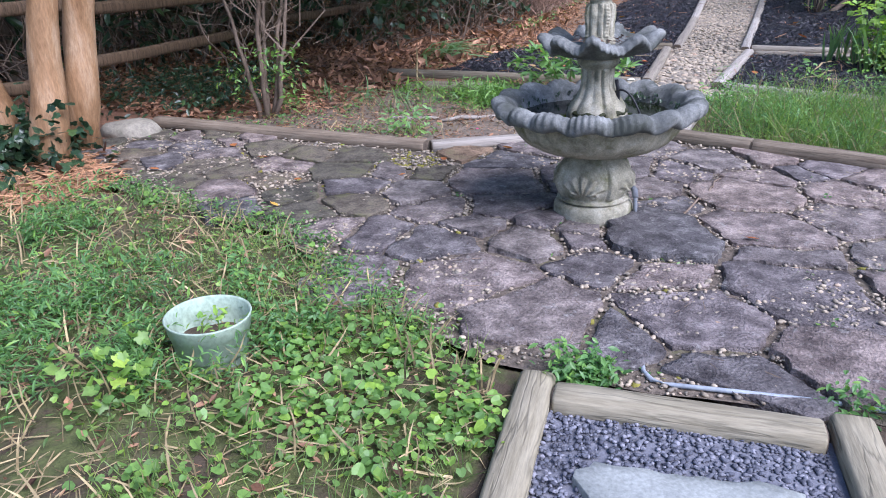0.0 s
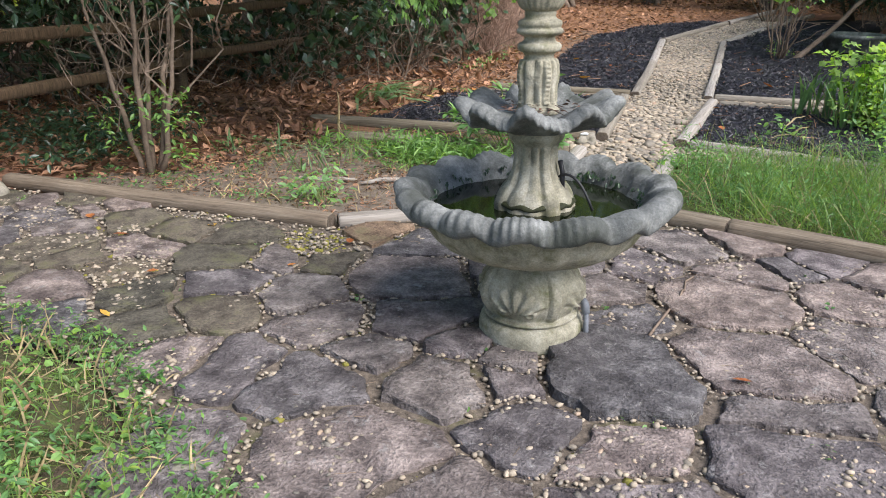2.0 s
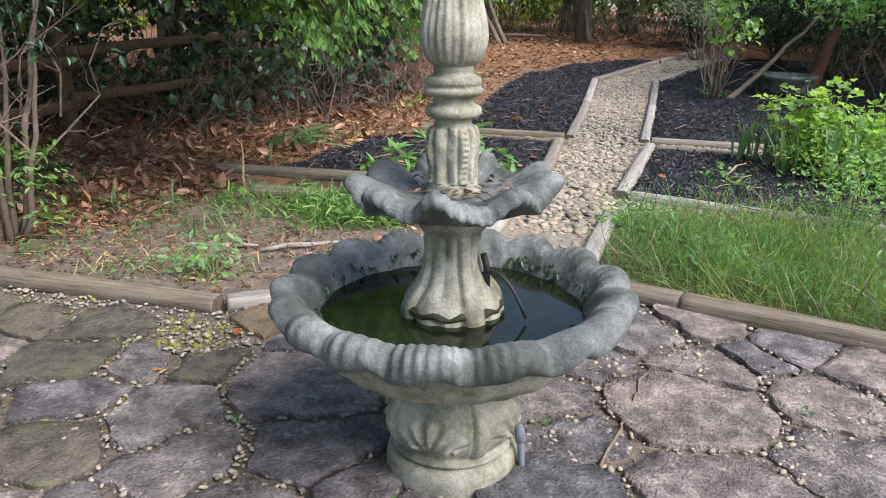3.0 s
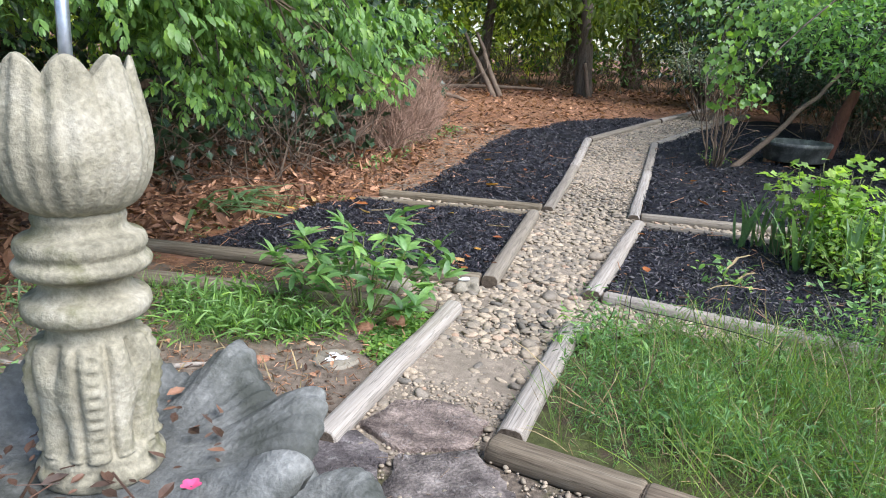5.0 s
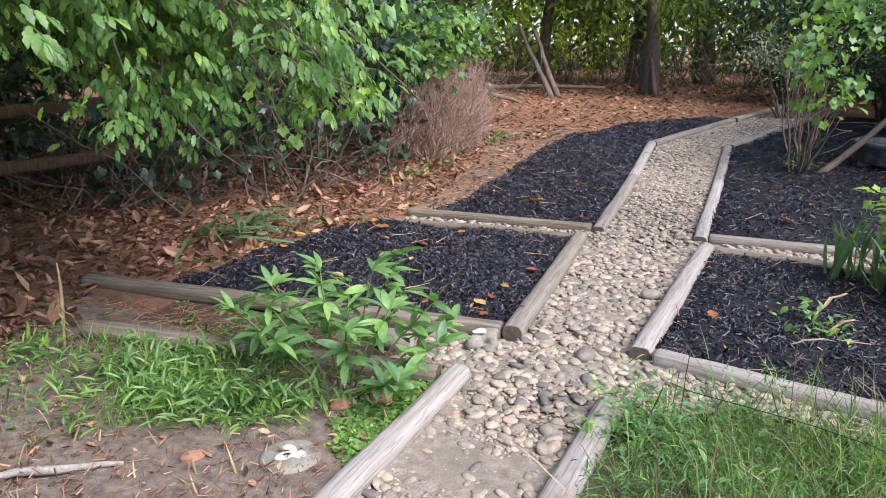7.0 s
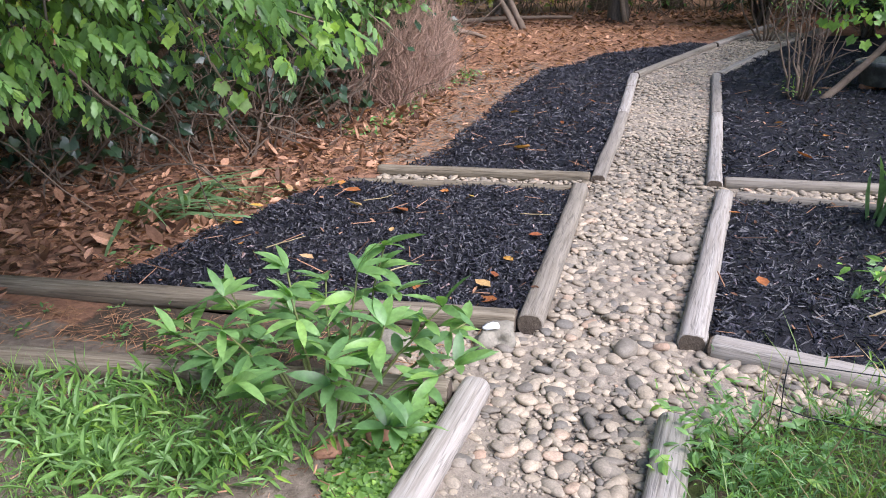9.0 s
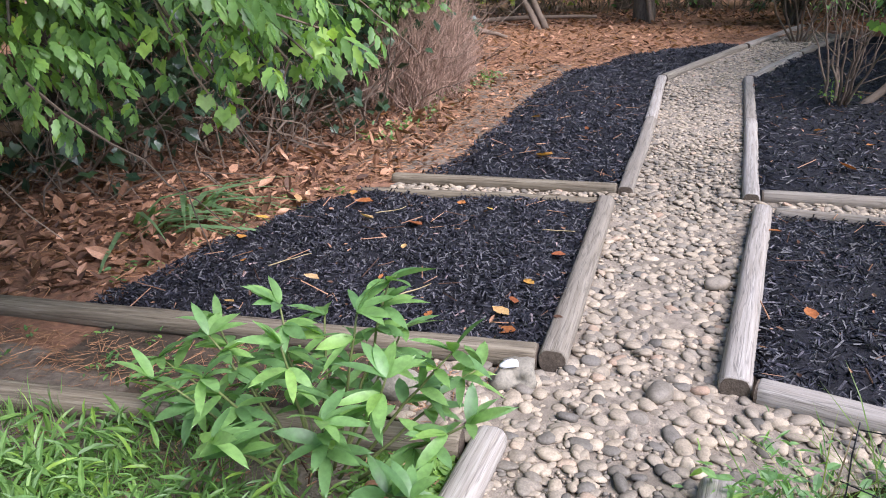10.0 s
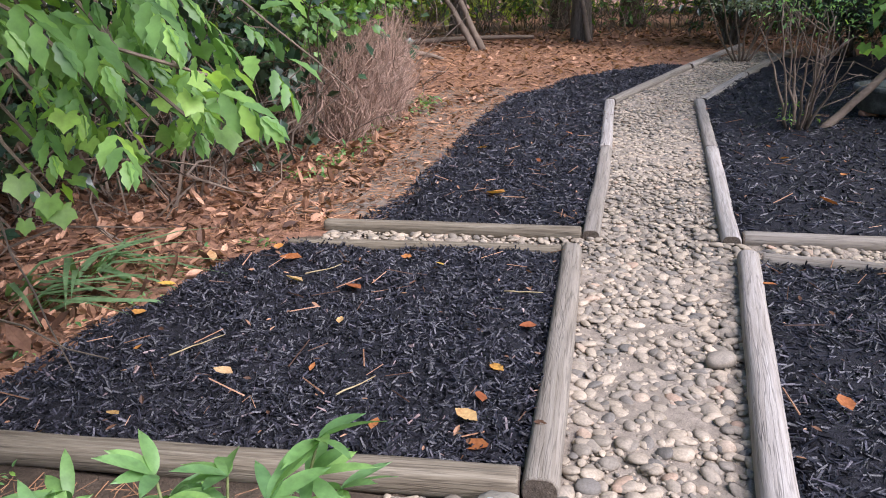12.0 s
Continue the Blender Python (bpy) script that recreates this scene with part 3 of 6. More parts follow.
make_ground()
patio = sheet("pavement", "irregular purple-grey flagstone patio with gritty pebble joints", "pavement", PATIO, M_JOINT, 0.005, 0.008, 0.12)
path_bed = sheet("path", "sandy river-pebble garden path between weathered timbers", "path", PATH, M_SAND, 0.003, 0.015, 0.1)
for poly in (BED_L2, BED_L3, BED_R2, BED_R3):
    sheet("mulch_bed", "flower bed covered with black shredded mulch", "mulch bed", poly, M_MULCH, 0.035, 0.03, 0.12)
sheet("gravel_walk", "walkway of crushed blue-grey gravel", "gravel", GRAVEL, M_GRAVEL, 0.0, 0.008, 0.15)


# ---- timbers ----
def timber_mesh(length, w, h, rounded, mat):
    """A landscape timber along +x: flat top and bottom, bull-nosed or square sides, worn ends."""
    if rounded:
        sec = [(math.cos(a) * w / 2 * (1 if abs(math.cos(a)) < 0.99 else 0.98), max(-h / 2, min(h / 2, math.sin(a) * h * 0.62))) for a in np.linspace(0, TAU, 16, endpoint=False)]
    else:
        c = 0.012
        sec = [(w / 2, -h / 2 + c), (w / 2, h / 2 - c), (w / 2 - c, h / 2), (0, h / 2 + 0.002), (-w / 2 + c, h / 2), (-w / 2, h / 2 - c), (-w / 2, -h / 2 + c), (-w / 2 + c, -h / 2), (w / 2 - c, -h / 2)]
    k, n = len(sec), max(6, int(length / 0.09))
    off = rng.uniform(0, 60)
    xs = np.r_[0, 0.008, np.linspace(0.05, length - 0.05, n), length - 0.008, length]
    v, f = [], []
    for i, x in enumerate(xs):
        s = 0.9 if i in (0, len(xs) - 1) else 1.0
        dy, dz = 0.008 * noise.noise((x * 1.3, off, 0)), 0.005 * noise.noise((x * 1.6, off, 9))
        for a, b in sec:
            g = 1 + 0.05 * noise.noise((x * 4, a * 25 + off, b * 25))
            v.append((x, a * s * g + dy, b * s * g + dz + h / 2))
    for i in range(len(xs) - 1):
        for j in range(k):
            q, r = i * k + j, i * k + (j + 1) % k
            f += [(q, q + k, r + k), (q, r + k, r)]
    for base, flip in ((0, 1), ((len(xs) - 1) * k, 0)):
        c = len(v)
        v.append(tuple(np.mean(v[base:base + k], 0)))
        for j in range(k):
            t = (c, base + j, base + (j + 1) % k)
            f.append(t if flip else t[::-1])
    return mesh_of("landscape_timber", v, f, mat, True)


def timber(x0, y0, x1, y1, w=0.108, h=0.08, rounded=True, mat=None, sink=0.015, label="weathered grey landscape timber edging the garden path", group="path timbers"):
    z0, z1 = float(gz(x0, y0)), float(gz(x1, y1))
    size = math.dist((x0, y0, z0), (x1, y1, z1))
    ob = thing("landscape_timber", label, "timber", me=timber_mesh(size, w, h, rounded, mat or M_TIMBER), group=group)
    ob.matrix_world = pose(x0, y0, z0 - sink, 0, -math.degrees(math.asin((z1 - z0) / size)), math.degrees(math.atan2(y1 - y0, x1 - x0)))
    for x, way in ((-0.004, 1), (size + 0.004, -1)):
        sec = [(math.cos(a) * w * 0.44, max(-h * 0.44, min(h * 0.44, math.sin(a) * h * 0.55)) + h / 2) for a in np.linspace(0, TAU, 16, endpoint=False)]
        v = [(x, y, z) for y, z in sec] + [(x + way * 0.012, y, z) for y, z in sec] + [(x, 0, h / 2)]
        f = [q for k in range(16) for q in ((k, (k + 1) % 16, 32), (k, k + 16, (k + 1) % 16 + 16), (k, (k + 1) % 16 + 16, (k + 1) % 16))]
        part("cut_end", mesh_of("cut_end", v, f, M_ENDGRAIN), ob, "dark checked end grain")
    return ob


timber(-1.17, 5.0, -1.142, 6.56, 0.108, 0.085)
timber(-0.545, 5.27, -0.482, 6.52, 0.115, 0.085)
timber(-1.07, 7.08, -1.19, 9.2, 0.112, 0.095)
timber(-0.445, 7.07, -0.29, 9.24, 0.112, 0.095)
timber(-1.11, 9.48, -1.14, 11.42), timber(-1.145, 11.44, -1.22, 13.38), timber(-1.2, 13.42, -0.35, 15.72), timber(-0.32, 15.78, 0.5, 17.8)
timber(-0.345, 9.5, -0.325, 11.5), timber(-0.325, 11.52, -0.32, 13.42), timber(-0.29, 13.46, 0.27, 15.05), timber(0.29, 15.1, 1.15, 17.2)
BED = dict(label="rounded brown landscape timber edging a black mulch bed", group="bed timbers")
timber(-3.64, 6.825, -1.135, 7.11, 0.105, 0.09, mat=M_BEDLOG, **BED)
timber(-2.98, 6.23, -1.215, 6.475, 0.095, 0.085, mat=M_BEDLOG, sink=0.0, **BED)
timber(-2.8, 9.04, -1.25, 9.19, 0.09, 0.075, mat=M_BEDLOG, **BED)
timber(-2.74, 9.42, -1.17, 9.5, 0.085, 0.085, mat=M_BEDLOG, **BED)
GREY = dict(label="cracked grey landscape timber edging a black mulch bed", group="bed timbers")
timber(-0.375, 7.08, 2.02, 6.56, 0.1, 0.09, **GREY)
timber(-0.22, 9.24, 0.62, 9.12, 0.085, 0.08, **GREY), timber(0.64, 9.16, 2.4, 8.92, 0.085, 0.075, **GREY)
timber(-0.28, 9.56, 2.15, 9.62, 0.095, 0.085, **GREY)
EDGE = dict(label="rounded brown timber lying along the flagstone patio", group="patio timbers")
timber(-4.34, 4.27, -2.06, 4.335, 0.105, 0.095, mat=M_LOG, **EDGE)
timber(-2.04, 4.38, -1.24, 4.96, 0.11, 0.08, **EDGE)
timber(-0.588, 5.165, -0.06, 5.045, 0.115, 0.1, mat=M_LOG, **EDGE), timber(-0.05, 5.04, 2.32, 4.47, 0.115, 0.105, mat=M_LOG, **EDGE), timber(2.34, 4.46, 4.6, 3.95, 0.115, 0.105, mat=M_LOG, **EDGE)
NEW = dict(label="pale treated lumber beam framing the gravel walk", group="gravel frame")
timber(-0.55, 1.95, -0.08, -1.3, 0.112, 0.085, False, M_NEWWOOD, 0.03, **NEW)
timber(-0.475, 1.865, 0.275, 1.965, 0.105, 0.085, False, M_NEWWOOD, 0.03, **NEW)
timber(0.345, 2.06, 0.85, -1.2, 0.115, 0.085, False, M_NEWWOOD, 0.03, **NEW)


# ---- fountain ----
def wrapped(t, n, phase=0.0):
    """Angle from the nearest of n even directions."""
    s = TAU / n
    return (t - phase + s / 2) % s - s / 2


def fountain():
    f = thing("garden_fountain", "tiered weathered cast-stone fountain with scalloped basins on the patio", "fountain", (*FTN, -0.01))
    f.matrix_world = pose(FTN[0] + 0.006, FTN[1], -0.01, 0, -1.3, 0)

    def turned(name, prof, seg, shape, rings, mat, label="", parent=f):
        return part(name, mesh_of(name, *lathe(prof, seg, shape, rings), mat, True), parent, label)

    turned("plinth", [(0.0, 0), (0.19, 0.0), (0.197, 0.012), (0.198, 0.065), (0.194, 0.09), (0.18, 0.103), (0.16, 0.106), (0.05, 0.106)], 96,
           lambda T, R, Z, S: (R * (1 + 0.004 * np.sin(9 * T)), Z), 40, M_CONCRETE, "round cream cast-stone plinth")

    def urn(T, R, Z, S):
        u = wrapped(T, 4, 0.72)
        strap = np.exp(-(u / 0.17) ** 6)
        edge = np.exp(-((np.abs(u) - 0.13) / 0.03) ** 2)
        w = wrapped(T, 4, 0.72 + math.pi / 4) * 0.17
        h = Z - 0.15
        rad, ang = np.hypot(w, h), np.arctan2(w, h)
        shell = np.clip((0.115 - rad) / 0.012, 0, 1) * np.clip((rad - 0.012) / 0.02, 0, 1) * (np.abs(ang) < 1.2)
        scroll = np.exp(-((np.hypot(np.abs(w) - 0.05, h - 0.015) - 0.014) / 0.006) ** 2)
        band = np.clip((Z - 0.126) / 0.012, 0, 1) * np.clip((0.325 - Z) / 0.025, 0, 1)
        return R + band * (0.015 * strap - 0.014 * edge + shell * (0.005 + 0.008 * np.cos(ang * 13)) + 0.01 * scroll), Z

    turned("urn_foot", [(0.05, 0.106), (0.165, 0.106), (0.177, 0.109), (0.182, 0.116), (0.176, 0.124), (0.16, 0.128), (0.166, 0.14), (0.184, 0.172), (0.192, 0.207), (0.187, 0.243), (0.168, 0.282), (0.14, 0.316), (0.118, 0.34), (0.11, 0.37)],
           240, urn, 90, M_CONCRETE, "cream cast-stone urn with shells, scrolls and straps")

    def lobes(T, n, phase):
        return np.abs(np.cos(n * (T + 0.05 * np.sin(3 * T + 1) + phase) / 2))

    def basin(T, R, Z, S):
        lip = np.exp(-((S - 0.68) / 0.2) ** 4)
        k = lobes(T, 17, 0.3)
        fine = np.sin(96 * T + 4 * np.sin(5 * T)) * (0.6 + 0.4 * np.sin(3 * T))
        under = np.exp(-((S - 0.84) / 0.07) ** 2)
        return R * (1 + lip * (0.075 * k - 0.035 + 0.007 * fine)), Z + lip * (0.026 * (k - 0.5) + 0.0035 * fine) - under * 0.018 * (np.abs(np.sin(8.5 * T + 2)) - 0.4 + 0.25 * np.sin(23 * T))

    turned("lower_basin", [(0.05, 0.45), (0.2, 0.46), (0.3, 0.475), (0.36, 0.51), (0.385, 0.556), (0.407, 0.594), (0.435, 0.612), (0.463, 0.612), (0.485, 0.6), (0.496, 0.58), (0.496, 0.558), (0.484, 0.54), (0.455, 0.536), (0.42, 0.538), (0.4, 0.52)],
           480, basin, 84, M_CONCRETE_GREY, "broad grey scalloped basin with rolled lip")
    turned("underbowl", [(0.05, 0.345), (0.12, 0.347), (0.2, 0.356), (0.29, 0.38), (0.352, 0.415), (0.386, 0.455), (0.404, 0.495), (0.414, 0.525), (0.42, 0.542)], 168,
           lambda T, R, Z, S: (R * (1 + 0.012 * np.cos(28 * T) * np.clip(S * 2 - 0.4, 0, 1)), Z), 30, M_CONCRETE, "cream underside of the basin with shallow fluting")
    turned("water", [(0.0, 0.528), (0.2, 0.528), (0.375, 0.528)], 64, None, None, M_WATER, "dark still water with algae")
    turned("moss_ring", [(0.12, 0.54), (0.146, 0.543), (0.147, 0.55), (0.139, 0.558), (0.12, 0.562)], 60, lambda T, R, Z, S: (R * (1 + 0.012 * np.sin(7 * T) + 0.012 * np.sin(19 * T)), Z + 0.004 * np.sin(11 * T + 1)), None, M_DARKMOSS, "dark wet moss round the column's foot")

    a = rng.uniform(0, TAU, 240)
    alga = np.column_stack([0.385 * np.cos(a), 0.385 * np.sin(a), 0.525 + 0.05 * rng.random(240) ** 2])
    part("algae", mesh_of("algae", *leaf_cloud(FINE, alga, 5, 0.008, 0.02, 0.9), M_LEAF_DARK), f, "green algae and moss on the basin's inner wall", "stuff")

    def petals(n, amp, lo, hi):
        def fn(T, R, Z, S):
            band = (S > lo) * (S < hi)
            k = np.abs(np.sin(n * T / 2))
            u = wrapped(T, 4, 0.72)
            strap = np.exp(-(u / 0.2) ** 6)
            rungs = 0.002 * np.sin(Z * 420) * np.exp(-(u / 0.09) ** 6)
            edge = np.exp(-((np.abs(u) - 0.27) / 0.05) ** 2)
            return R + band * (amp * (k - 0.4) * (1 - strap) * (0.7 + 0.5 * np.cos(S * 25)) + 0.012 * strap - 0.006 * edge + 1.1 * rungs), Z
        return fn

    turned("lower_column", [(0.05, 0.47), (0.14, 0.48), (0.142, 0.54), (0.137, 0.562), (0.12, 0.592), (0.094, 0.62), (0.077, 0.665), (0.07, 0.71), (0.072, 0.745), (0.085, 0.762), (0.098, 0.775), (0.1, 0.79), (0.09, 0.8), (0.09, 0.83)],
           160, petals(12, 0.010, 0.2, 0.8), 80, M_CONCRETE, "leaf-moulded cream column, mossy at its foot")

    def ruffle(T, R, Z, S):
        lip = np.clip((0.5 - np.abs(S - 0.5)) * 2.4 - 0.35, 0, 1)
        k = np.cos(9 * T + 0.6 * np.sin(3 * T)) + 0.25 * np.cos(17 * T)
        return R * (1 + lip * (0.075 * k + 0.012 * np.sin(64 * T))), Z + lip * (0.034 * k + 0.005 * np.sin(64 * T + 1)) - 0.012 * np.exp(-((S - 0.5) / 0.08) ** 2)

    turned("upper_basin", [(0.05, 0.795), (0.1, 0.798), (0.16, 0.815), (0.215, 0.845), (0.255, 0.858), (0.275, 0.872), (0.279, 0.892), (0.265, 0.908), (0.24, 0.905), (0.2, 0.885), (0.13, 0.862), (0.03, 0.858)],
           220, ruffle, 70, M_CONCRETE_GREY, "small grey ruffled basin holding dead leaves")
    turned("upper_column", [(0.03, 0.85), (0.075, 0.86), (0.078, 0.875), (0.068, 0.885), (0.07, 0.892), (0.058, 0.902), (0.056, 0.93), (0.065, 0.97), (0.067, 0.995), (0.06, 1.025), (0.05, 1.05), (0.049, 1.06), (0.058, 1.066), (0.071, 1.070),
                            (0.075, 1.082), (0.072, 1.094), (0.058, 1.099), (0.051, 1.108), (0.053, 1.118), (0.066, 1.122), (0.077, 1.128), (0.079, 1.138), (0.069, 1.146), (0.075, 1.156), (0.072, 1.168), (0.055, 1.174), (0.05, 1.182), (0.054, 1.19), (0.05, 1.2)],
           160, petals(8, 0.016, 0.2, 0.52), 150, M_CONCRETE, "turned cream column with carved leaf panels and rings")

    def tulip(T, R, Z, S):
        k = np.abs(np.cos(4 * T))
        rib = np.sin(24 * T)
        top = np.clip((Z - 1.3) / 0.06, 0, 1)
        return R * (1 + 0.05 * k * (S < 0.7) + 0.022 * rib * (S < 0.62)), Z + top * (0.024 * (k - 0.6))

    turned("finial", [(0.03, 1.195), (0.05, 1.197), (0.067, 1.21), (0.08, 1.237), (0.085, 1.266), (0.083, 1.296), (0.076, 1.328), (0.069, 1.358), (0.067, 1.37), (0.063, 1.37), (0.058, 1.34), (0.05, 1.3), (0.0, 1.29)],
           160, tulip, 60, M_CONCRETE, "tulip-shaped cast-stone finial")
    part("spout", mesh_of("spout", *tube([(0, 0, 1.28), (0.004, 0, 1.4), (0.006, 0, 1.52)], [0.0075], 10), M_STEEL, True), f, "thin galvanised spout pipe")
    part("pump_cord", mesh_of("pump_cord", *tube(bend((0.085, -0.01, 0.64), (0.22, -0.05, 0.54), 10, 0.3, 0), [0.005], 8), M_RUBBER, True), f, "black rubber pump cord")
    part("pump_pipe", mesh_of("pump_pipe", *tube([(0.105, -0.01, 0.52), (0.1, -0.01, 0.66), (0.09, -0.01, 0.7)], [0.009], 10), M_RUBBER, True), f, "dark feed pipe beside the column")
    part("drain_pipe", mesh_of("drain_pipe", *tube([(0.2, 0.02, 0.155), (0.208, 0.01, 0.14), (0.214, -0.005, 0.09), (0.22, -0.02, 0.0)], [0.010], 10), M_GREYPIPE, True), f, "grey plastic drain pipe")
    part("pipe_elbow", mesh_of("pipe_elbow", *tube([(0.185, 0.03, 0.165), (0.203, 0.015, 0.155), (0.21, 0.005, 0.12)], [0.016], 12), M_GREYPIPE, True), f, "grey pipe elbow")
    return f


fountain()


# ---- gravel, path pebbles, mulch ----
PEB = [ball_shape(2, 0.32, 0.45) for _ in range(6)]
CRUSH = [ball_shape(1, 0.35, 0.65) for _ in range(4)]


def pebble_stuff(name, label, xy, lo, hi, mat, lift=0.0, shapes=PEB, power=2.0):
    soups = []
    pick = rng.integers(0, len(shapes), len(xy))
    for k, s in enumerate(shapes):
        q = xy[pick == k]
        n = len(q)
        size = lo + (hi - lo) * rng.random(n) ** power
        dim = np.stack([size * rng.uniform(0.9, 1.5, n), size * rng.uniform(0.65, 1.0, n), size * rng.uniform(0.7, 1.0, n)], 1)
        soups.append(scatter(*s, on_ground(q, lift) + np.c_[np.zeros((n, 2)), size * 0.12], turns(rng.uniform(0, TAU, n), rng.normal(0, 0.17, n), rng.normal(0, 0.17, n)), dim))
    return mesh_of(name, *join(*soups), mat, True)


loose = spots(PATH, 11500)
keep = (loose[:, 1] > 6.5) | (rng.random(len(loose)) < np.clip((np.abs(loose[:, 0] + 0.83) - 0.12) * 3.5, 0.02, 0.9)) | (loose[:, 1] > 6.1)
loose = loose[keep]
near = (loose[:, 1] > 6.75) & (loose[:, 1] < 7.5)
idx = np.flatnonzero(near)[:300]
mask = np.ones(len(loose), bool)
mask[idx] = False
close = loose[:, 1] < 9.8
part("pebbles", pebble_stuff("pebbles", "", loose[mask & close], 0.016, 0.07, M_PEBBLES, 0.002, power=2.0), path_bed, "rounded tan and grey river pebbles", "stuff")
part("far_pebbles", pebble_stuff("far_pebbles", "", np.vstack([loose[~close], spots(PATH, 1200)]), 0.022, 0.055, M_PEBBLES, 0.002, PEB), path_bed, "rounded tan river pebbles farther along", "stuff")
part("grit", pebble_stuff("grit", "", np.vstack([spots(PATH, 8000), spots([(-1.12, 4.95), (-0.57, 5.3), (-0.53, 6.5), (-1.1, 6.5)], 2000)]), 0.006, 0.024, M_PEBBLES, 0.002, CRUSH), path_bed, "fine pale grit between the pebbles", "stuff")
part("gravel", pebble_stuff("gravel", "", spots([(-0.53, 1.88), (0.28, 1.96), (0.42, 1.0), (-0.4, 1.0)], 4500), 0.009, 0.022, M_GRAVEL, 0.003, CRUSH, 1.2), patio, "crushed blue-grey gravel", "stuff")
joints = patchy(PATIO, 21000, 3.0, -0.3, 12.0)
part("joint_pebbles", pebble_stuff("joint_pebbles", "", joints, 0.009, 0.03, M_PEBBLES, 0.013, CRUSH), patio, "small cream pebbles in the joints", "stuff")


def chips(poly, n, lo, hi, ymax=99):
    xy = spots(poly, n)
    xy = xy[xy[:, 1] < ymax]
    n = len(xy)
    z = np.array([0.03 * noise.fractal((x * 2.3, y * 2.3, 7.7), 1, 2, 4) for x, y in xy])
    size = rng.uniform(lo, hi, n)
    dim = np.stack([size, size * rng.uniform(0.5, 1.2, n), size * rng.uniform(0.4, 1.0, n)], 1)
    return scatter(*CHIP, on_ground(xy, 0.037) + np.c_[np.zeros((n, 2)), z], turns(rng.uniform(0, TAU, n), rng.normal(0, 0.5, n), rng.normal(0, 0.5, n)), dim)


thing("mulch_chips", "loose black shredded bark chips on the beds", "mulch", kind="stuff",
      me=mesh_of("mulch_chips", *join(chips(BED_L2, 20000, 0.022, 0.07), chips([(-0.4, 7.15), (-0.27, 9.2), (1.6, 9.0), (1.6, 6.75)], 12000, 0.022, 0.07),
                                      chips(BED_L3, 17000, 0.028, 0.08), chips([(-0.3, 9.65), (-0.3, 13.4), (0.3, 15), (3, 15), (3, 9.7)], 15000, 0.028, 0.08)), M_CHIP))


# ---- leaf litter and straw ----
def litter_soup(poly, n, lo, hi, lift=0.005, tilt=0.35):
    xy = spots(poly, n)
    size = rng.uniform(lo, hi, n)
    return scatter(*CURL, on_ground(xy, lift) + np.c_[np.zeros((n, 2)), np.abs(rng.normal(0, 0.015, n))], turns(rng.uniform(0, TAU, n), rng.normal(0, tilt, n), rng.normal(0, tilt, n)), size)


def straw_soup(poly, n, lo, hi, lift=0.008):
    xy = spots(poly, n)
    size = rng.uniform(lo, hi, n)
    dim = np.stack([size, size * 0.25, size * 0.25], 1)
    return scatter(*CHIP, on_ground(xy, lift) + np.c_[np.zeros((n, 2)), np.abs(rng.normal(0, 0.012, n))], turns(rng.uniform(0, TAU, n), rng.normal(0, 0.2, n), rng.normal(0, 0.2, n)), dim)


LITTER_A = [(-7.5, 4.6), (-4.2, 4.5), (-3.2, 5.2), (-3.2, 6.3), (-3.6, 6.85), (-3.15, 7.2), (-3.1, 8.5), (-2.9, 9.3), (-2.75, 9.9), (-2.9, 11.5), (-3.3, 13.5), (-7.5, 13.5)]
LITTER_B = [(-7, 13), (-2.7, 12.8), (-2.3, 13.8), (-1.8, 15.0), (-0.6, 16.2), (0.4, 17.8), (3.5, 17.5), (5, 20.5), (-7, 20.5)]
thing("leaf_litter", "dry red-brown fallen leaves under the shrubs", "leaf litter", kind="stuff",
      me=mesh_of("leaf_litter", *join(litter_soup(LITTER_A, 15000, 0.03, 0.09, 0.005, 0.45), litter_soup(LITTER_A, 2600, 0.09, 0.16, 0.012, 0.5), litter_soup(LITTER_B, 5500, 0.06, 0.13),
                                      litter_soup([(-4.9, 2.4), (-3.5, 2.6), (-3.5, 3.1), (-4.1, 3.6), (-4.9, 3.9)], 500, 0.05, 0.11),
                                      litter_soup([(-3.0, 9.4), (-2.4, 9.6), (-2.4, 12), (-2.3, 13.5), (-3.2, 13.5)], 700, 0.03, 0.08, 0.003)), M_LITTER))
thing("pine_straw", "scattered reddish pine straw and dry stalks", "pine straw", kind="stuff",
      me=mesh_of("pine_straw", *join(straw_soup(LITTER_A, 6000, 0.05, 0.16), straw_soup([(-3.4, 9.2), (-2.4, 9.5), (-2.4, 12), (-2.2, 13.8), (-0.7, 16.1), (2, 18), (-6, 18), (-3.4, 13)], 16000, 0.04, 0.14),
                                     straw_soup([(-4.8, 2.3), (-3.45, 2.5), (-3.5, 3.1), (-4.2, 3.4)], 1200, 0.08, 0.25, 0.02),
                                     straw_soup([(-4.0, 4.45), (-2.0, 4.5), (-1.25, 5.1), (-1.2, 6.4), (-3.6, 6.7)], 1300, 0.02, 0.07, 0.004),
                                     straw_soup([(-3.6, 6.4), (-1.3, 6.6), (-1.2, 7.0), (-3.6, 6.7)], 900, 0.02, 0.09, 0.004)), M_STRAW))


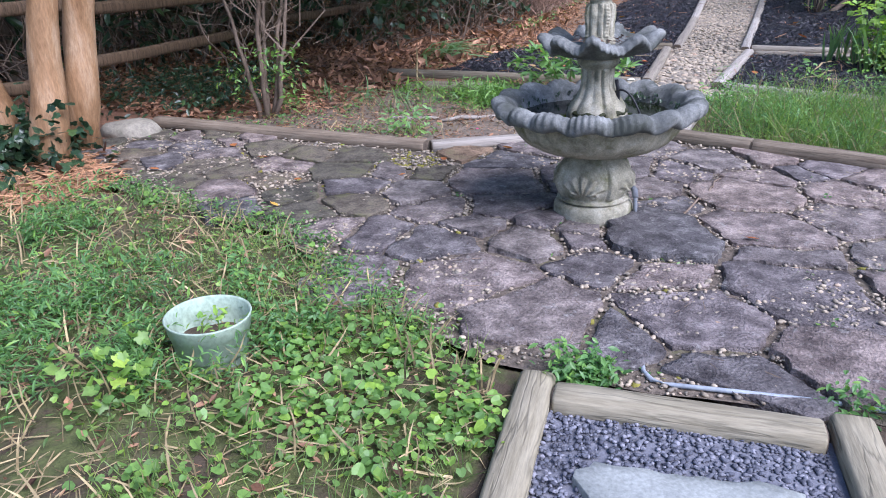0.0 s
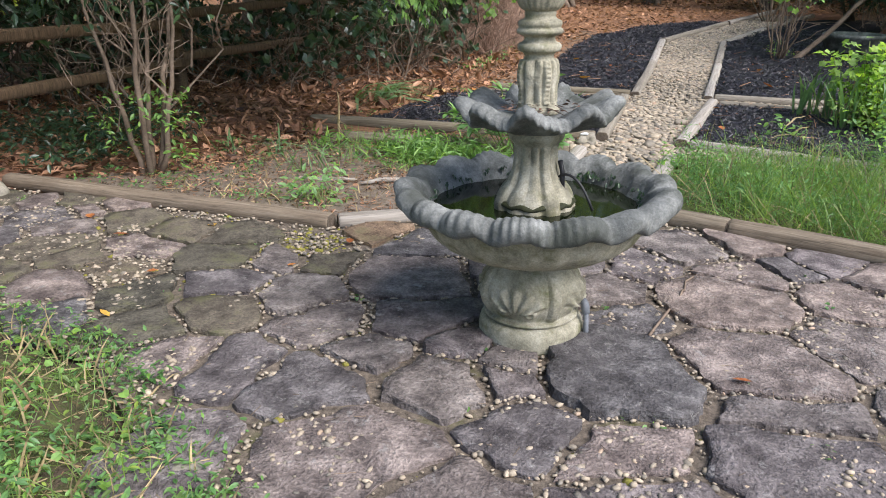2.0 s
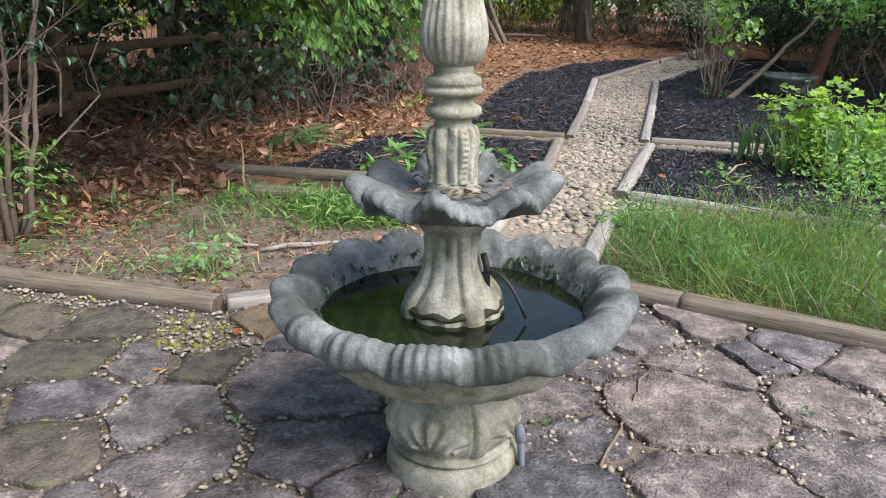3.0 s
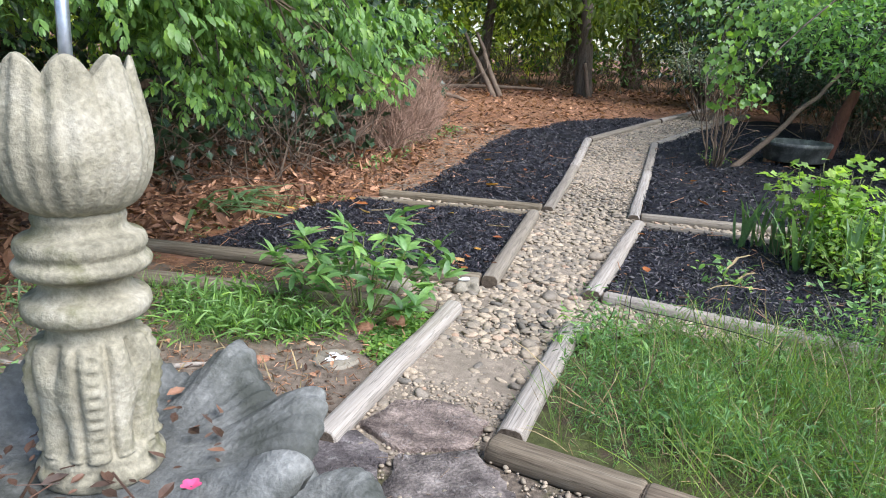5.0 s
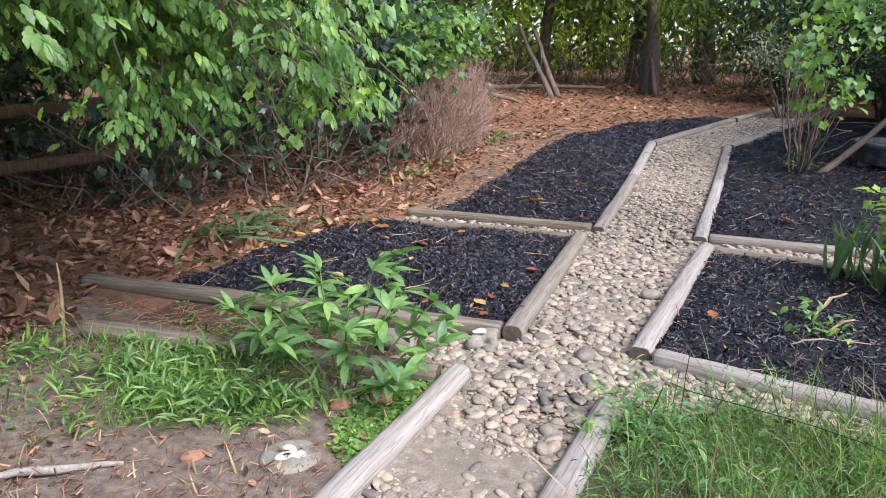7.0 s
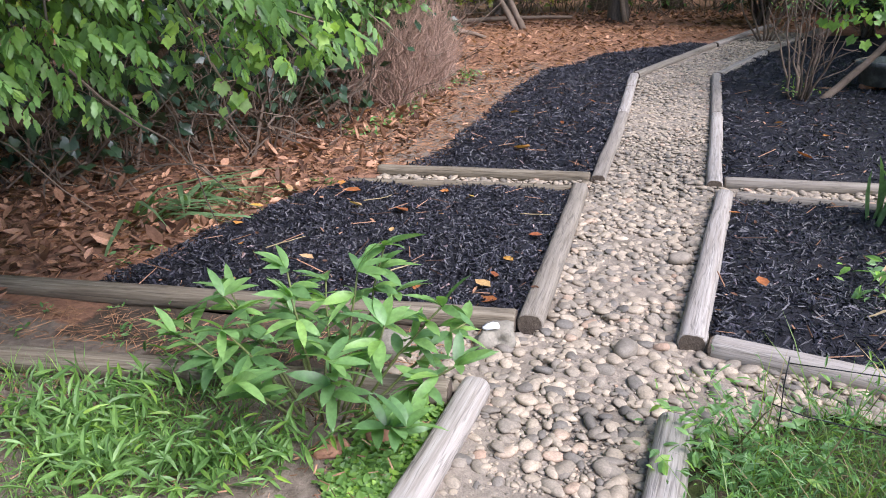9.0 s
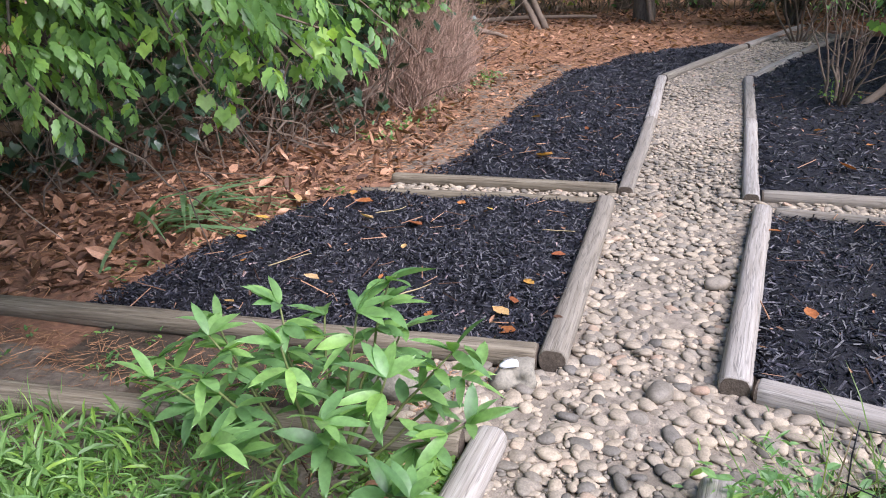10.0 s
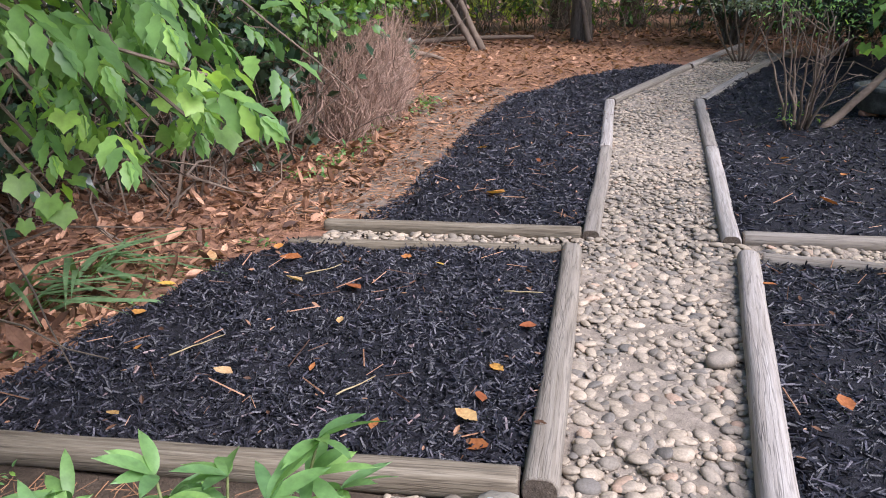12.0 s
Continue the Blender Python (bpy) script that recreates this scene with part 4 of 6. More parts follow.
# ---- trees and shrubs ----
def sprays(centres, per, spread, length, leaf, heading, droop=0.5):
    """Hanging compound sprays: paired pointed leaflets along a stalk, all trailing one way."""
    lv, lf = LEAFLET
    parts, ys = [], np.array([0.3, 0.66, 1.0])
    for y in ys:
        for s in (-1, 1):
            parts.append(scatter(lv, lf, np.array([(0.01 * s, y, -0.12 * y * y)]), turns(np.array([-s * 0.62 if y < 1 else -s * 0.2]), np.array([-0.35]), np.array([s * 0.3])), np.array([leaf / length * (1.15 - 0.35 * y)])))
    shape = join(*parts)
    k = np.repeat(np.asarray(centres, float), per, 0)
    n = len(k)
    k = k + np.clip(rng.standard_normal((n, 3)), -1.7, 1.7) * np.array([spread, spread, spread * 0.6])
    return scatter(*shape, k, turns(heading + rng.normal(0, 0.65, n), -droop + rng.normal(0, 0.28, n), rng.normal(0, 0.35, n)), length * rng.uniform(0.7, 1.25, n))


def in_ellipsoid(n, centre, radii, hollow=0.45):
    d = rng.standard_normal((n, 3))
    d /= np.linalg.norm(d, axis=1)[:, None]
    return np.asarray(centre) + d * (hollow + (1 - hollow) * rng.random((n, 1)) ** 0.6) * np.asarray(radii)


def tree(name, label, base, trunk_line, radii, crowns, limbs, shape, mat, bark, per=26, spread=0.22, size=0.11, droop=0.7):
    """A tapered trunk, limbs that reach into the crown, and clumps of leaves."""
    t = thing(name, label, "tree", base)
    line = np.asarray(trunk_line, float)
    s = np.linspace(0, len(line) - 1, 4 * len(line))
    smooth_line = np.stack([np.interp(s, np.arange(len(line)), line[:, k]) for k in range(3)], 1)
    part("trunk", mesh_of("trunk", *tube(smooth_line, radii, 12, 0.05), bark, True), t)
    centres = np.vstack([in_ellipsoid(n, c, r) for c, r, n in crowns])
    for k in rng.choice(len(centres), min(limbs, len(centres)), replace=False):
        p = smooth_line[rng.integers(len(smooth_line) // 2, len(smooth_line))]
        part("limb", mesh_of("limb", *tube(bend(p, centres[k], 7, 0.08, 0.2), [radii[-1] * 0.45, radii[-1] * 0.2, 0.006], 5), bark, True), t)
    part("crown", mesh_of("crown", *leaf_cloud(shape, centres, per, spread, size, droop), mat), t, "uneven crown of many small leaves")
    return t


def twigs(shapes, at, lo, hi, lean=0.25, toward=None):
    n = len(at)
    pick = rng.integers(0, len(shapes), n)
    soups = []
    for k, s in enumerate(shapes):
        q = at[pick == k]
        m = len(q)
        soups.append(scatter(*s, q, turns(rng.uniform(0, TAU, m), rng.normal(0, lean, m), rng.normal(0, lean, m)), rng.uniform(lo, hi, m)))
    return join(*soups)


TWIGS = [twig_shape(6, 3, 0.1, 4) for _ in range(6)]
WISPS = [twig_shape(5, 3, 0.08, 1) for _ in range(5)]


# the overhanging tree beside the beds: its low boughs reach over the litter
def overhang():
    t = thing("overhanging_tree", "leafy tree with low drooping boughs over the leaf litter", "tree", (-4.9, 8.4, 0))
    base = np.array([-4.9, 8.4, 0])
    part("trunk", mesh_of("trunk", *tube(bend((-1.2, 1.3, -0.1), (0.25, -0.2, 3.4), 12, 0, 0.15), [0.07, 0.055, 0.045], 12, 0.05), M_BARK, True), t)
    tips = np.array([(-1.58, 6.2, 1.4), (-1.85, 6.45, 1.25), (-1.95, 6.0, 1.6), (-2.0, 5.3, 1.5), (-2.3, 5.0, 1.65), (-2.2, 6.6, 1.35), (-2.6, 5.8, 1.45), (-2.7, 7.0, 1.4), (-3.0, 5.0, 1.55), (-3.0, 6.6, 1.4),
                     (-3.7, 8.2, 1.6), (-2.1, 5.7, 2.0), (-2.0, 6.5, 1.8), (-3.6, 5.6, 1.8), (-3.4, 7.2, 1.8), (-2.2, 6.1, 1.75), (-2.6, 6.8, 1.9), (-3.6, 6.2, 1.5), (-2.4, 5.5, 1.8), (-3.8, 7.6, 1.6), (-2.9, 5.6, 1.9),
                     (-2.35, 6.2, 1.17), (-2.6, 6.3, 1.15), (-2.2, 5.85, 1.2), (-2.9, 6.4, 1.15)]) + np.array([0, 0, 0.1])
    for tip in tips - base:
        part("bough", mesh_of("bough", *tube(bend((0.1, -0.1, 2.6), tip, 10, 0.10, 0.25), [0.024, 0.012, 0.004], 5), M_BARK, True), t)
    cs, inner = [], []
    root = base + np.array([0.1, -0.1, 2.6])
    for tip in tips:
        for k in np.linspace(0.4, 1.0, 11):
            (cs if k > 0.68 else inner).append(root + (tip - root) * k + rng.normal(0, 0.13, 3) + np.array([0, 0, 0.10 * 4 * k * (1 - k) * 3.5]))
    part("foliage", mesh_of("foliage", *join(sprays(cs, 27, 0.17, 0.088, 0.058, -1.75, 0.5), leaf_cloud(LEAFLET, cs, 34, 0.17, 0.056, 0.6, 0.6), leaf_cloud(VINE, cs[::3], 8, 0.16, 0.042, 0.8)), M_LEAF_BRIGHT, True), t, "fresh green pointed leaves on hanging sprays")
    # inner leaves get a darker green than the sprays: painted shade
    part("inner_foliage", mesh_of("inner_foliage", *leaf_cloud(LEAF, inner, 60, 0.22, 0.085, 0.4, 0.75), M_LEAF, True), t, "leaves along the boughs, coloured darker for shade")
    # unseen upper crown, added to shade the litter and fence side
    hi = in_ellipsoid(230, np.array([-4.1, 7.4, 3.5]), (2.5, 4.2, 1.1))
    part("crown", mesh_of("crown", *leaf_cloud(LEAF, hi, 36, 0.28, 0.15, 0.5), M_LEAF), t, "unseen upper leaves, added to cast shade")
    for o in t.children:
        if o.name.startswith(("foliage", "crown", "inner")):
            o.matrix_parent_inverse = Matrix.Translation(-base)
    low = np.array([(-1.89, 6.44, 1.24), (-1.93, 6.46, 1.34), (-1.81, 6.49, 1.31), (-1.76, 6.48, 1.26), (-1.7, 6.52, 1.32), (-1.66, 6.5, 1.25), (-1.95, 6.5, 1.2), (-1.85, 6.5, 1.25)])
    o = part("low_spray", mesh_of("low_spray", *join(sprays(low, 4, 0.05, 0.07, 0.04, -1.75, 0.6), leaf_cloud(VINE, low, 4, 0.05, 0.034, 0.8)), M_LEAF_BRIGHT, True), t, "lowest spray of sunlit pointed leaves", "stuff")
    o.matrix_parent_inverse = Matrix.Translation(-base)
    vine = np.array([(-1.82, 6.43, 1.15), (-1.74, 6.45, 1.16), (-1.66, 6.45, 1.15), (-1.9, 6.42, 1.12), (-1.86, 6.39, 1.03), (-1.58, 6.42, 1.17), (-1.95, 6.35, 1.22), (-1.75, 6.4, 1.24), (-1.52, 6.4, 1.24)])
    v = thing("grape_vine", "wild vine with lobed bright green leaves trailing from the boughs", "vine", (-1.9, 6.3, 1.5))
    o = part("leaves", mesh_of("leaves", *leaf_cloud(VINE, vine, 8, 0.045, 0.042, 0.8), M_LIME, True), v)
    o.matrix_parent_inverse = Matrix.Translation((1.9, -6.3, -1.5))
    o = part("stem", mesh_of("stem", *join(*[tube(bend((-2.2, 6.3, 1.7), p, 8, 0.05, 0.2), [0.006, 0.003], 5) for p in vine]), M_TWIG), v)
    o.matrix_parent_inverse = Matrix.Translation((1.9, -6.3, -1.5))
    thing("dead_branch", "bare grey broken branch hanging under the boughs", "branch", me=mesh_of("dead_branch", *join(tube(bend((-2.3, 6.6, 1.95), (-1.72, 7.5, 1.08), 9, 0, 0.06), [0.006, 0.004, 0.002], 6), tube(bend((-3.2, 6.2, 1.1), (-2.2, 6.1, 0.72), 9, 0, 0.1), [0.005, 0.0015], 5),
                                           tube(bend((-2.6, 6.7, 1.3), (-2.25, 6.75, 0.45), 9, 0, 0.12), [0.005, 0.002], 5), tube(bend((-2.1, 6.0, 1.15), (-1.95, 6.55, 0.62), 8, 0, 0.12), [0.004, 0.0015], 5)), M_TWIG))


overhang()


def thicket():
    t = thing("thicket", "dark tangled thicket of bare twigs and shaded leaves", "shrub", kind="stuff")
    zone = [(-6.8, 8.2), (-4.6, 8.0), (-3.95, 9.2), (-3.55, 10.4), (-3.6, 13.5), (-4.2, 15.5), (-6.8, 15.5)]
    at = on_ground(spots(zone, 520))
    part("twigs", mesh_of("twigs", *twigs(TWIGS, at, 0.5, 1.7, 0.8), M_TWIG), t, "bare grey-brown twigs", "stuff")
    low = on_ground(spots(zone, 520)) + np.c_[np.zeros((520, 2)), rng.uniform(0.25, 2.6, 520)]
    # thicket leaves take the evergreen's dark green to paint in shade
    part("leaves", mesh_of("leaves", *leaf_cloud(VINE, low, 16, 0.24, 0.10, 0.6), M_LEAF_DARK), t, "lobed leaves coloured dark for the thicket's shade", "stuff")


thicket()


def dry_brush():
    t = thing("dry_brush", "mound of tan dead brush stems beside the bare path", "brush", kind="stuff")
    at = on_ground(spots([(-3.85, 11.5), (-3.3, 11.3), (-3.2, 12.4), (-3.5, 13.6), (-4.4, 13.4), (-4.2, 12.3)], 2900)) + np.c_[np.zeros((2900, 2)), rng.uniform(0, 0.65, 2900) * (rng.random(2900) < 0.7)]
    hang = in_ellipsoid(1900, (-3.75, 12.35, 0.55), (0.5, 1.05, 0.55), 0.6)
    hang = hang[hang[:, 2] > 0.45]
    m = len(hang)
    out = np.arctan2(-(hang[:, 0] + 3.75) * 2, hang[:, 1] - 12.35)
    fall = scatter(*WISPS[1], hang, turns(out + rng.normal(0, 0.5, m), rng.normal(-2.65, 0.3, m), rng.normal(0, 0.3, m)), rng.uniform(0.25, 0.55, m))
    part("stems", mesh_of("stems", *join(twigs(WISPS, at, 0.3, 0.65, 0.38), fall), M_BRUSH), t, "", "stuff")
    low = on_ground(spots([(-4.2, 11.0), (-3.4, 11.2), (-3.4, 13.5), (-4.3, 13.8)], 60)) + np.c_[np.zeros((60, 2)), rng.uniform(1.0, 1.6, 60)]
    part("vine_leaves", mesh_of("vine_leaves", *leaf_cloud(VINE, low, 34, 0.16, 0.08, 0.6), M_LEAF_BRIGHT), t, "green vine leaves over the top", "stuff")
    s = on_ground(spots([(-3.5, 9.8), (-3.2, 10.5), (-3.1, 13.2), (-3.3, 13.4)], 22), 0.05)
    part("shoots", mesh_of("shoots", *leaf_cloud(LEAF, s, 14, 0.06, 0.055, 0.2), M_LUSH), t, "small green shoots at its foot", "stuff")


dry_brush()

# crape myrtle with smooth tan trunks
cm = thing("crape_myrtle", "multi-stemmed tree with smooth peeling tan bark beside the patio", "tree", (-4.4, 3.35, 0))
for a, b, r in (((0.16, -0.12, -0.05), (0.4, -0.05, 2.9), (0.13, 0.088, 0.082, 0.07)), ((0.1, 0.2, -0.05), (0.62, 0.3, 2.9), (0.12, 0.095, 0.085, 0.07)), ((-0.25, -0.1, -0.05), (-0.9, -0.2, 2.8), (0.12, 0.08, 0.07))):
    part("trunk", mesh_of("trunk", *tube(bend(a, b, 16, 0, 0.10), r, 14, 0.03), M_TANBARK, True), cm)
# crown is unseen, made wide to throw shade towards the fence
o = part("crown", mesh_of("crown", *leaf_cloud(LEAF, in_ellipsoid(190, (0.4, 0.6, 4.2), (2.3, 2.3, 1.0)), 34, 0.3, 0.11, 0.5), M_LEAF), cm)
ivy = on_ground(np.column_stack([rng.normal(-4.28, 0.15, 110), rng.normal(3.18, 0.18, 110)])) + np.c_[np.zeros((110, 2)), np.abs(rng.normal(0.08, 0.13, 110))]
thing("ivy", "dark green ivy climbing round the tan trunks", "ivy", kind="stuff", me=mesh_of("ivy", *leaf_cloud(LOBED, ivy, 7, 0.06, 0.065, 0.5), M_LEAF_DARK))

# slender shrub by the patio log
sh = thing("slender_shrub", "slender multi-stemmed shrub behind the patio log", "shrub", (-3.72, 4.84, 0))
for k in range(5):
    a = rng.uniform(0, TAU)
    e = (0.34 * math.cos(a) + 0.02, 0.3 * math.sin(a), rng.uniform(1.3, 2.2))
    part("stem", mesh_of("stem", *tube(bend((0.05 * math.cos(a), 0.05 * math.sin(a), -0.03), e, 10, 0, 0.12), [0.022, 0.015, 0.006], 7), M_TWIG, True), sh)
part("crown", mesh_of("crown", *leaf_cloud(LEAF, in_ellipsoid(85, (-0.2, 0.05, 1.5), (1.1, 0.9, 0.5)), 20, 0.15, 0.06, 0.5), M_LEAF_DARK), sh)
for q in np.column_stack([rng.normal(0, 0.12, 18), rng.normal(0, 0.12, 18), rng.uniform(0.3, 0.8, 18)]):
    part("twig", mesh_of("twig", *twigs(TWIGS, q[None], 0.5, 1.2, 0.3), M_TWIG), sh)
part("low_leaves", mesh_of("low_leaves", *leaf_cloud(LEAF, in_ellipsoid(26, (0.0, 0, 0.3), (0.4, 0.35, 0.3)), 10, 0.06, 0.05, 0.3), M_CLOVER), sh, "yellow-green leaves low on the stems")
under = on_ground(spots([(-5.6, 4.5), (-4.2, 4.55), (-4.0, 5.2), (-4.4, 6.2), (-5.6, 6.4)], 130), 0.12)
thing("periwinkle", "dark glossy groundcover with some grass by the fence", "groundcover", kind="stuff",
      me=mesh_of("periwinkle", *leaf_cloud(LEAF, under, 20, 0.13, 0.055, 0.1, 0.6), M_LEAF_DARK))


# ---- fence ----
def rail_fence():
    f = thing("rail_fence", "old brown split-rail wooden fence under the trees", "fence")
    posts = [(-5.6, 1.2), (-4.86, 4.12), (-5.28, 7.2), (-5.1, 10.2)]
    for k, (x, y) in enumerate(posts):
        me = timber_mesh(1.15, 0.12, 0.09, False, M_FENCE)
        p = part("post", me, f)
        p.matrix_basis = pose(x - 0.045, y, -0.12, 0, -90 + (5 if k == 1 else -1.5), 0)
    for (x0, y0), (x1, y1) in zip(posts, posts[1:]):
        for z in (0.42, 0.82):
            size = math.dist((x0, y0), (x1, y1)) + 0.15
            r = part("rail", timber_mesh(size, 0.07, 0.095, True, M_FENCE), f)
            r.matrix_basis = pose(x0, y0 - 0.06, z + rng.normal(0, 0.02), 0, rng.normal(0, 1.2), math.degrees(math.atan2(y1 - y0, x1 - x0)))


rail_fence()

# ---- woods behind ----
# the first four, behind the fence, are added to block light there
FAR = [(-6.9, 5.2, 0.15), (-7.0, 8.0, 0.14), (-6.4, 11.0, 0.13), (-7.6, 2.2, 0.16), (-2.0, 18.9, 0.17), (-2.7, 21.5, 0.2), (-1.2, 22.0, 0.24), (-4.6, 20.2, 0.15), (1.6, 21.0, 0.2), (3.6, 19.5, 0.16), (-6.8, 17.5, 0.18), (-8.5, 13, 0.2), (-8.2, 8.5, 0.17), (6.8, 17, 0.2), (-9, 20, 0.2), (7.5, 12, 0.18), (5, 23, 0.2)]
for x, y, r in FAR:
    z = float(gz(x, y))
    lean = rng.normal(0, 0.35)
    tree("woodland_tree", "grey-trunked woodland tree with hanging yellow-green foliage", (x, y, z), [(0, 0, -0.2), (lean * 0.3, 0.05, 1.2), (lean * 0.7, 0, 2.6), (lean, 0, 4.6)], (r * 1.25, r * 0.8, r * 0.6, r * 0.4),
         [((lean, 0, 4.4), (2.3, 1.7, 1.5), 50), ((0, -0.4, 2.35), (2.2, 1.3, 1.15), 50)], 16, LEAF, M_LEAF_WOODS, M_BARK, 32, 0.3, 0.175)
hedge = thing("woodland_understory", "tangled woodland undergrowth and far trees behind the garden", "woods", kind="stuff")
zone = [(-9, 17.5), (-4, 19.5), (-1, 19.4), (1.0, 18.6), (6, 18.4), (8, 22), (-9, 22)]
part("twigs", mesh_of("twigs", *twigs(TWIGS, on_ground(spots(zone, 700)), 0.6, 1.7, 0.5), M_TWIG), hedge, "", "stuff")
mass = on_ground(spots(zone, 400)) + np.c_[np.zeros((400, 2)), rng.uniform(0.3, 3.0, 400)]
part("leaves", mesh_of("leaves", *leaf_cloud(LEAF, mass, 20, 0.3, 0.15, 0.5), M_LEAF), hedge, "", "stuff")
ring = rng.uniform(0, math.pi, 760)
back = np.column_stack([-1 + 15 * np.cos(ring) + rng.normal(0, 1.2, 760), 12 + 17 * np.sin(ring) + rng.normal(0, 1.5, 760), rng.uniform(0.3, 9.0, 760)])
# backdrop leaves: their sunlit look is in the base colour
part("far_leaves", mesh_of("far_leaves", *leaf_cloud(LEAF, back, 46, 0.8, 0.45, 0.5), M_LEAF_SUN), hedge, "far leaves coloured bright yellow-green for sunlight", "stuff")
side = [(-9, 2.0), (-6.2, 2.0), (-6.0, 7.0), (-6.4, 8.2), (-9, 12)]
part("fence_twigs", mesh_of("fence_twigs", *twigs(TWIGS, on_ground(spots(side, 420)), 0.7, 2.2, 0.4), M_TWIG), hedge, "", "stuff")
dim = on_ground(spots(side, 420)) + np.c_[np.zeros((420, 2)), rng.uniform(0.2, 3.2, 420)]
# coloured dark for the shade behind the fence; the mass also blocks sky light
part("fence_leaves", mesh_of("fence_leaves", *leaf_cloud(LEAF, dim, 30, 0.34, 0.15, 0.5), M_LEAF_DARK), hedge, "leaves behind the fence, coloured dark for shade", "stuff")

holly = thing("evergreen_shrub", "large dark glossy evergreen shrub at the path's end", "shrub", (0.35, 18.0, float(gz(0, 18))))
for _ in range(9):
    part("stem", mesh_of("stem", *tube(bend((rng.normal(0, 0.1), rng.normal(0, 0.1), -0.05), (rng.normal(0, 0.7), rng.normal(0, 0.5), 1.8), 8, 0, 0.12), [0.03, 0.01], 6), M_BARK, True), holly)
part("crown", mesh_of("crown", *leaf_cloud(LEAF, in_ellipsoid(150, (0, 0, 1.5), (1.25, 0.9, 1.15)), 30, 0.17, 0.10, 0.4), M_LEAF_DARK), holly)
holly2 = copy_thing(holly, pose(3.6, 17.0, 0.4, 0, 0, 140))
holly2.scale = (1.4, 1.2, 1.1)

for x, y, sc in ((2.4, 14.9, 0.9), (4.3, 14.2, 1.0), (5.2, 12.2, 1.1), (1.7, 16.4, 0.8)):
    c = copy_thing(holly, pose(x, y, float(gz(x, y)), 0, 0, 70 * x))
    c.scale = (sc, sc, sc)
side_r = [(1.8, 13.4), (5.5, 12.0), (5.5, 16.5), (1.5, 16.8)]
part("side_twigs", mesh_of("side_twigs", *twigs(TWIGS, on_ground(spots(side_r, 260)), 0.5, 1.5, 0.5), M_TWIG), hedge, "bare twigs among the shrubs", "stuff")

gs = thing("grey_leaved_shrub", "pale grey-green small-leaved shrub before the dark evergreens", "shrub", (0.35, 16.3, float(gz(0, 16.3))))
for k in range(7):
    e = np.array([-0.55 + 0.2 * k + rng.normal(0, 0.08), rng.normal(0, 0.2), rng.uniform(0.8, 1.1)])
    part("stem", mesh_of("stem", *tube(bend((0.1 * e[0], 0, -0.03), e, 8, 0, 0.12), [0.016, 0.006], 6), M_TWIG, True), gs)
part("crown", mesh_of("crown", *leaf_cloud(LEAF, in_ellipsoid(70, (0, 0, 1.0), (0.75, 0.4, 0.3)), 22, 0.1, 0.055, 0.3), M_GREYLEAF), gs)

# feathery tree to the right of the beds
tree("feathery_tree", "fine-leaved light green tree leaning over the mulch beds", (3.2, 13.6, 0.25), [(0, 0, -0.1), (-0.3, -0.1, 1.0), (-0.7, -0.3, 2.0), (-1.0, -0.5, 3.2)], (0.11, 0.08, 0.06, 0.04),
     [((-1.2, -0.6, 1.75), (1.1, 1.3, 0.7), 120), ((-0.9, -1.4, 2.6), (1.9, 1.8, 0.8), 60), ((0.1, -1.6, 1.2), (0.9, 1.2, 0.6), 70), ((-1.6, 0.8, 2.4), (1.2, 1.0, 0.9), 60)], 30, FINE, M_FEATHER, M_BARK, 30, 0.22, 0.085, 0.3)
thing("leaning_stump", "leaning red-brown trunk standing behind the planter", "tree trunk", (1.75, 13.3, float(gz(0, 13.3))), me=mesh_of("leaning_stump", *tube(bend((0, 0, -0.05), (0.3, 0.2, 0.9), 9, 0, 0.15), [0.12, 0.08, 0.05], 10, 0.12), M_REDBARK, True))

# branch of lobed leaves hanging over the second bed
hb = thing("hanging_branch", "drooping branch of broad lobed leaves over the bed", "branch", (0.5, 9.6, 1.9))
cs = [(0.36, 9.23, 1.12), (0.36, 9.25, 1.25), (0.3, 9.3, 1.4), (0.15, 9.35, 1.6), (0.45, 9.35, 1.5), (0.3, 9.4, 1.75), (0.05, 9.45, 1.85), (0.5, 9.5, 1.8), (0.75, 9.5, 1.9), (0.25, 9.5, 2.05), (-0.1, 9.55, 2.05), (0.6, 9.6, 2.15), (1.0, 9.6, 2.1)]
for nm, me in (("leaves", mesh_of("leaves", *leaf_cloud(VINE, cs, 36, 0.12, 0.055, 0.9), M_LEAF_BRIGHT, True)), ("stem", mesh_of("stem", *join(tube(bend((2.6, 10.6, 2.9), (0.36, 9.25, 1.2), 12, 0.12, 0.1), [0.025, 0.012, 0.004], 6)), M_BARK, True))):
    part(nm, me, hb).matrix_parent_inverse = Matrix.Translation((-0.5, -9.6, -1.9))

# bare multi-stemmed bush and planter
bb = thing("bare_bush", "bare tan multi-stemmed bush growing from black mulch", "shrub", (0.42, 12.28, float(gz(0, 12.28)) + 0.02))
for k in range(13):
    a = rng.uniform(0, TAU)
    e = np.array([rng.uniform(0.1, 0.6) * math.cos(a), 0.5 * math.sin(a), rng.uniform(0.6, 1.15)])
    line = bend((0.07 * math.cos(a), 0.07 * math.sin(a), -0.04), e, 9, 0, 0.14)
    soup = [tube(line, [0.014, 0.009, 0.004], 6)]
    for _ in range(5):
        p = line[rng.integers(3, 8)]
        soup.append(tube(bend(p, p + rng.normal(0, 0.13, 3) + np.array([0, 0, 0.2]), 5, 0, 0.15), [0.005, 0.002], 5))
    part("stem", mesh_of("stem", *join(*soup), M_TWIG, True), bb)
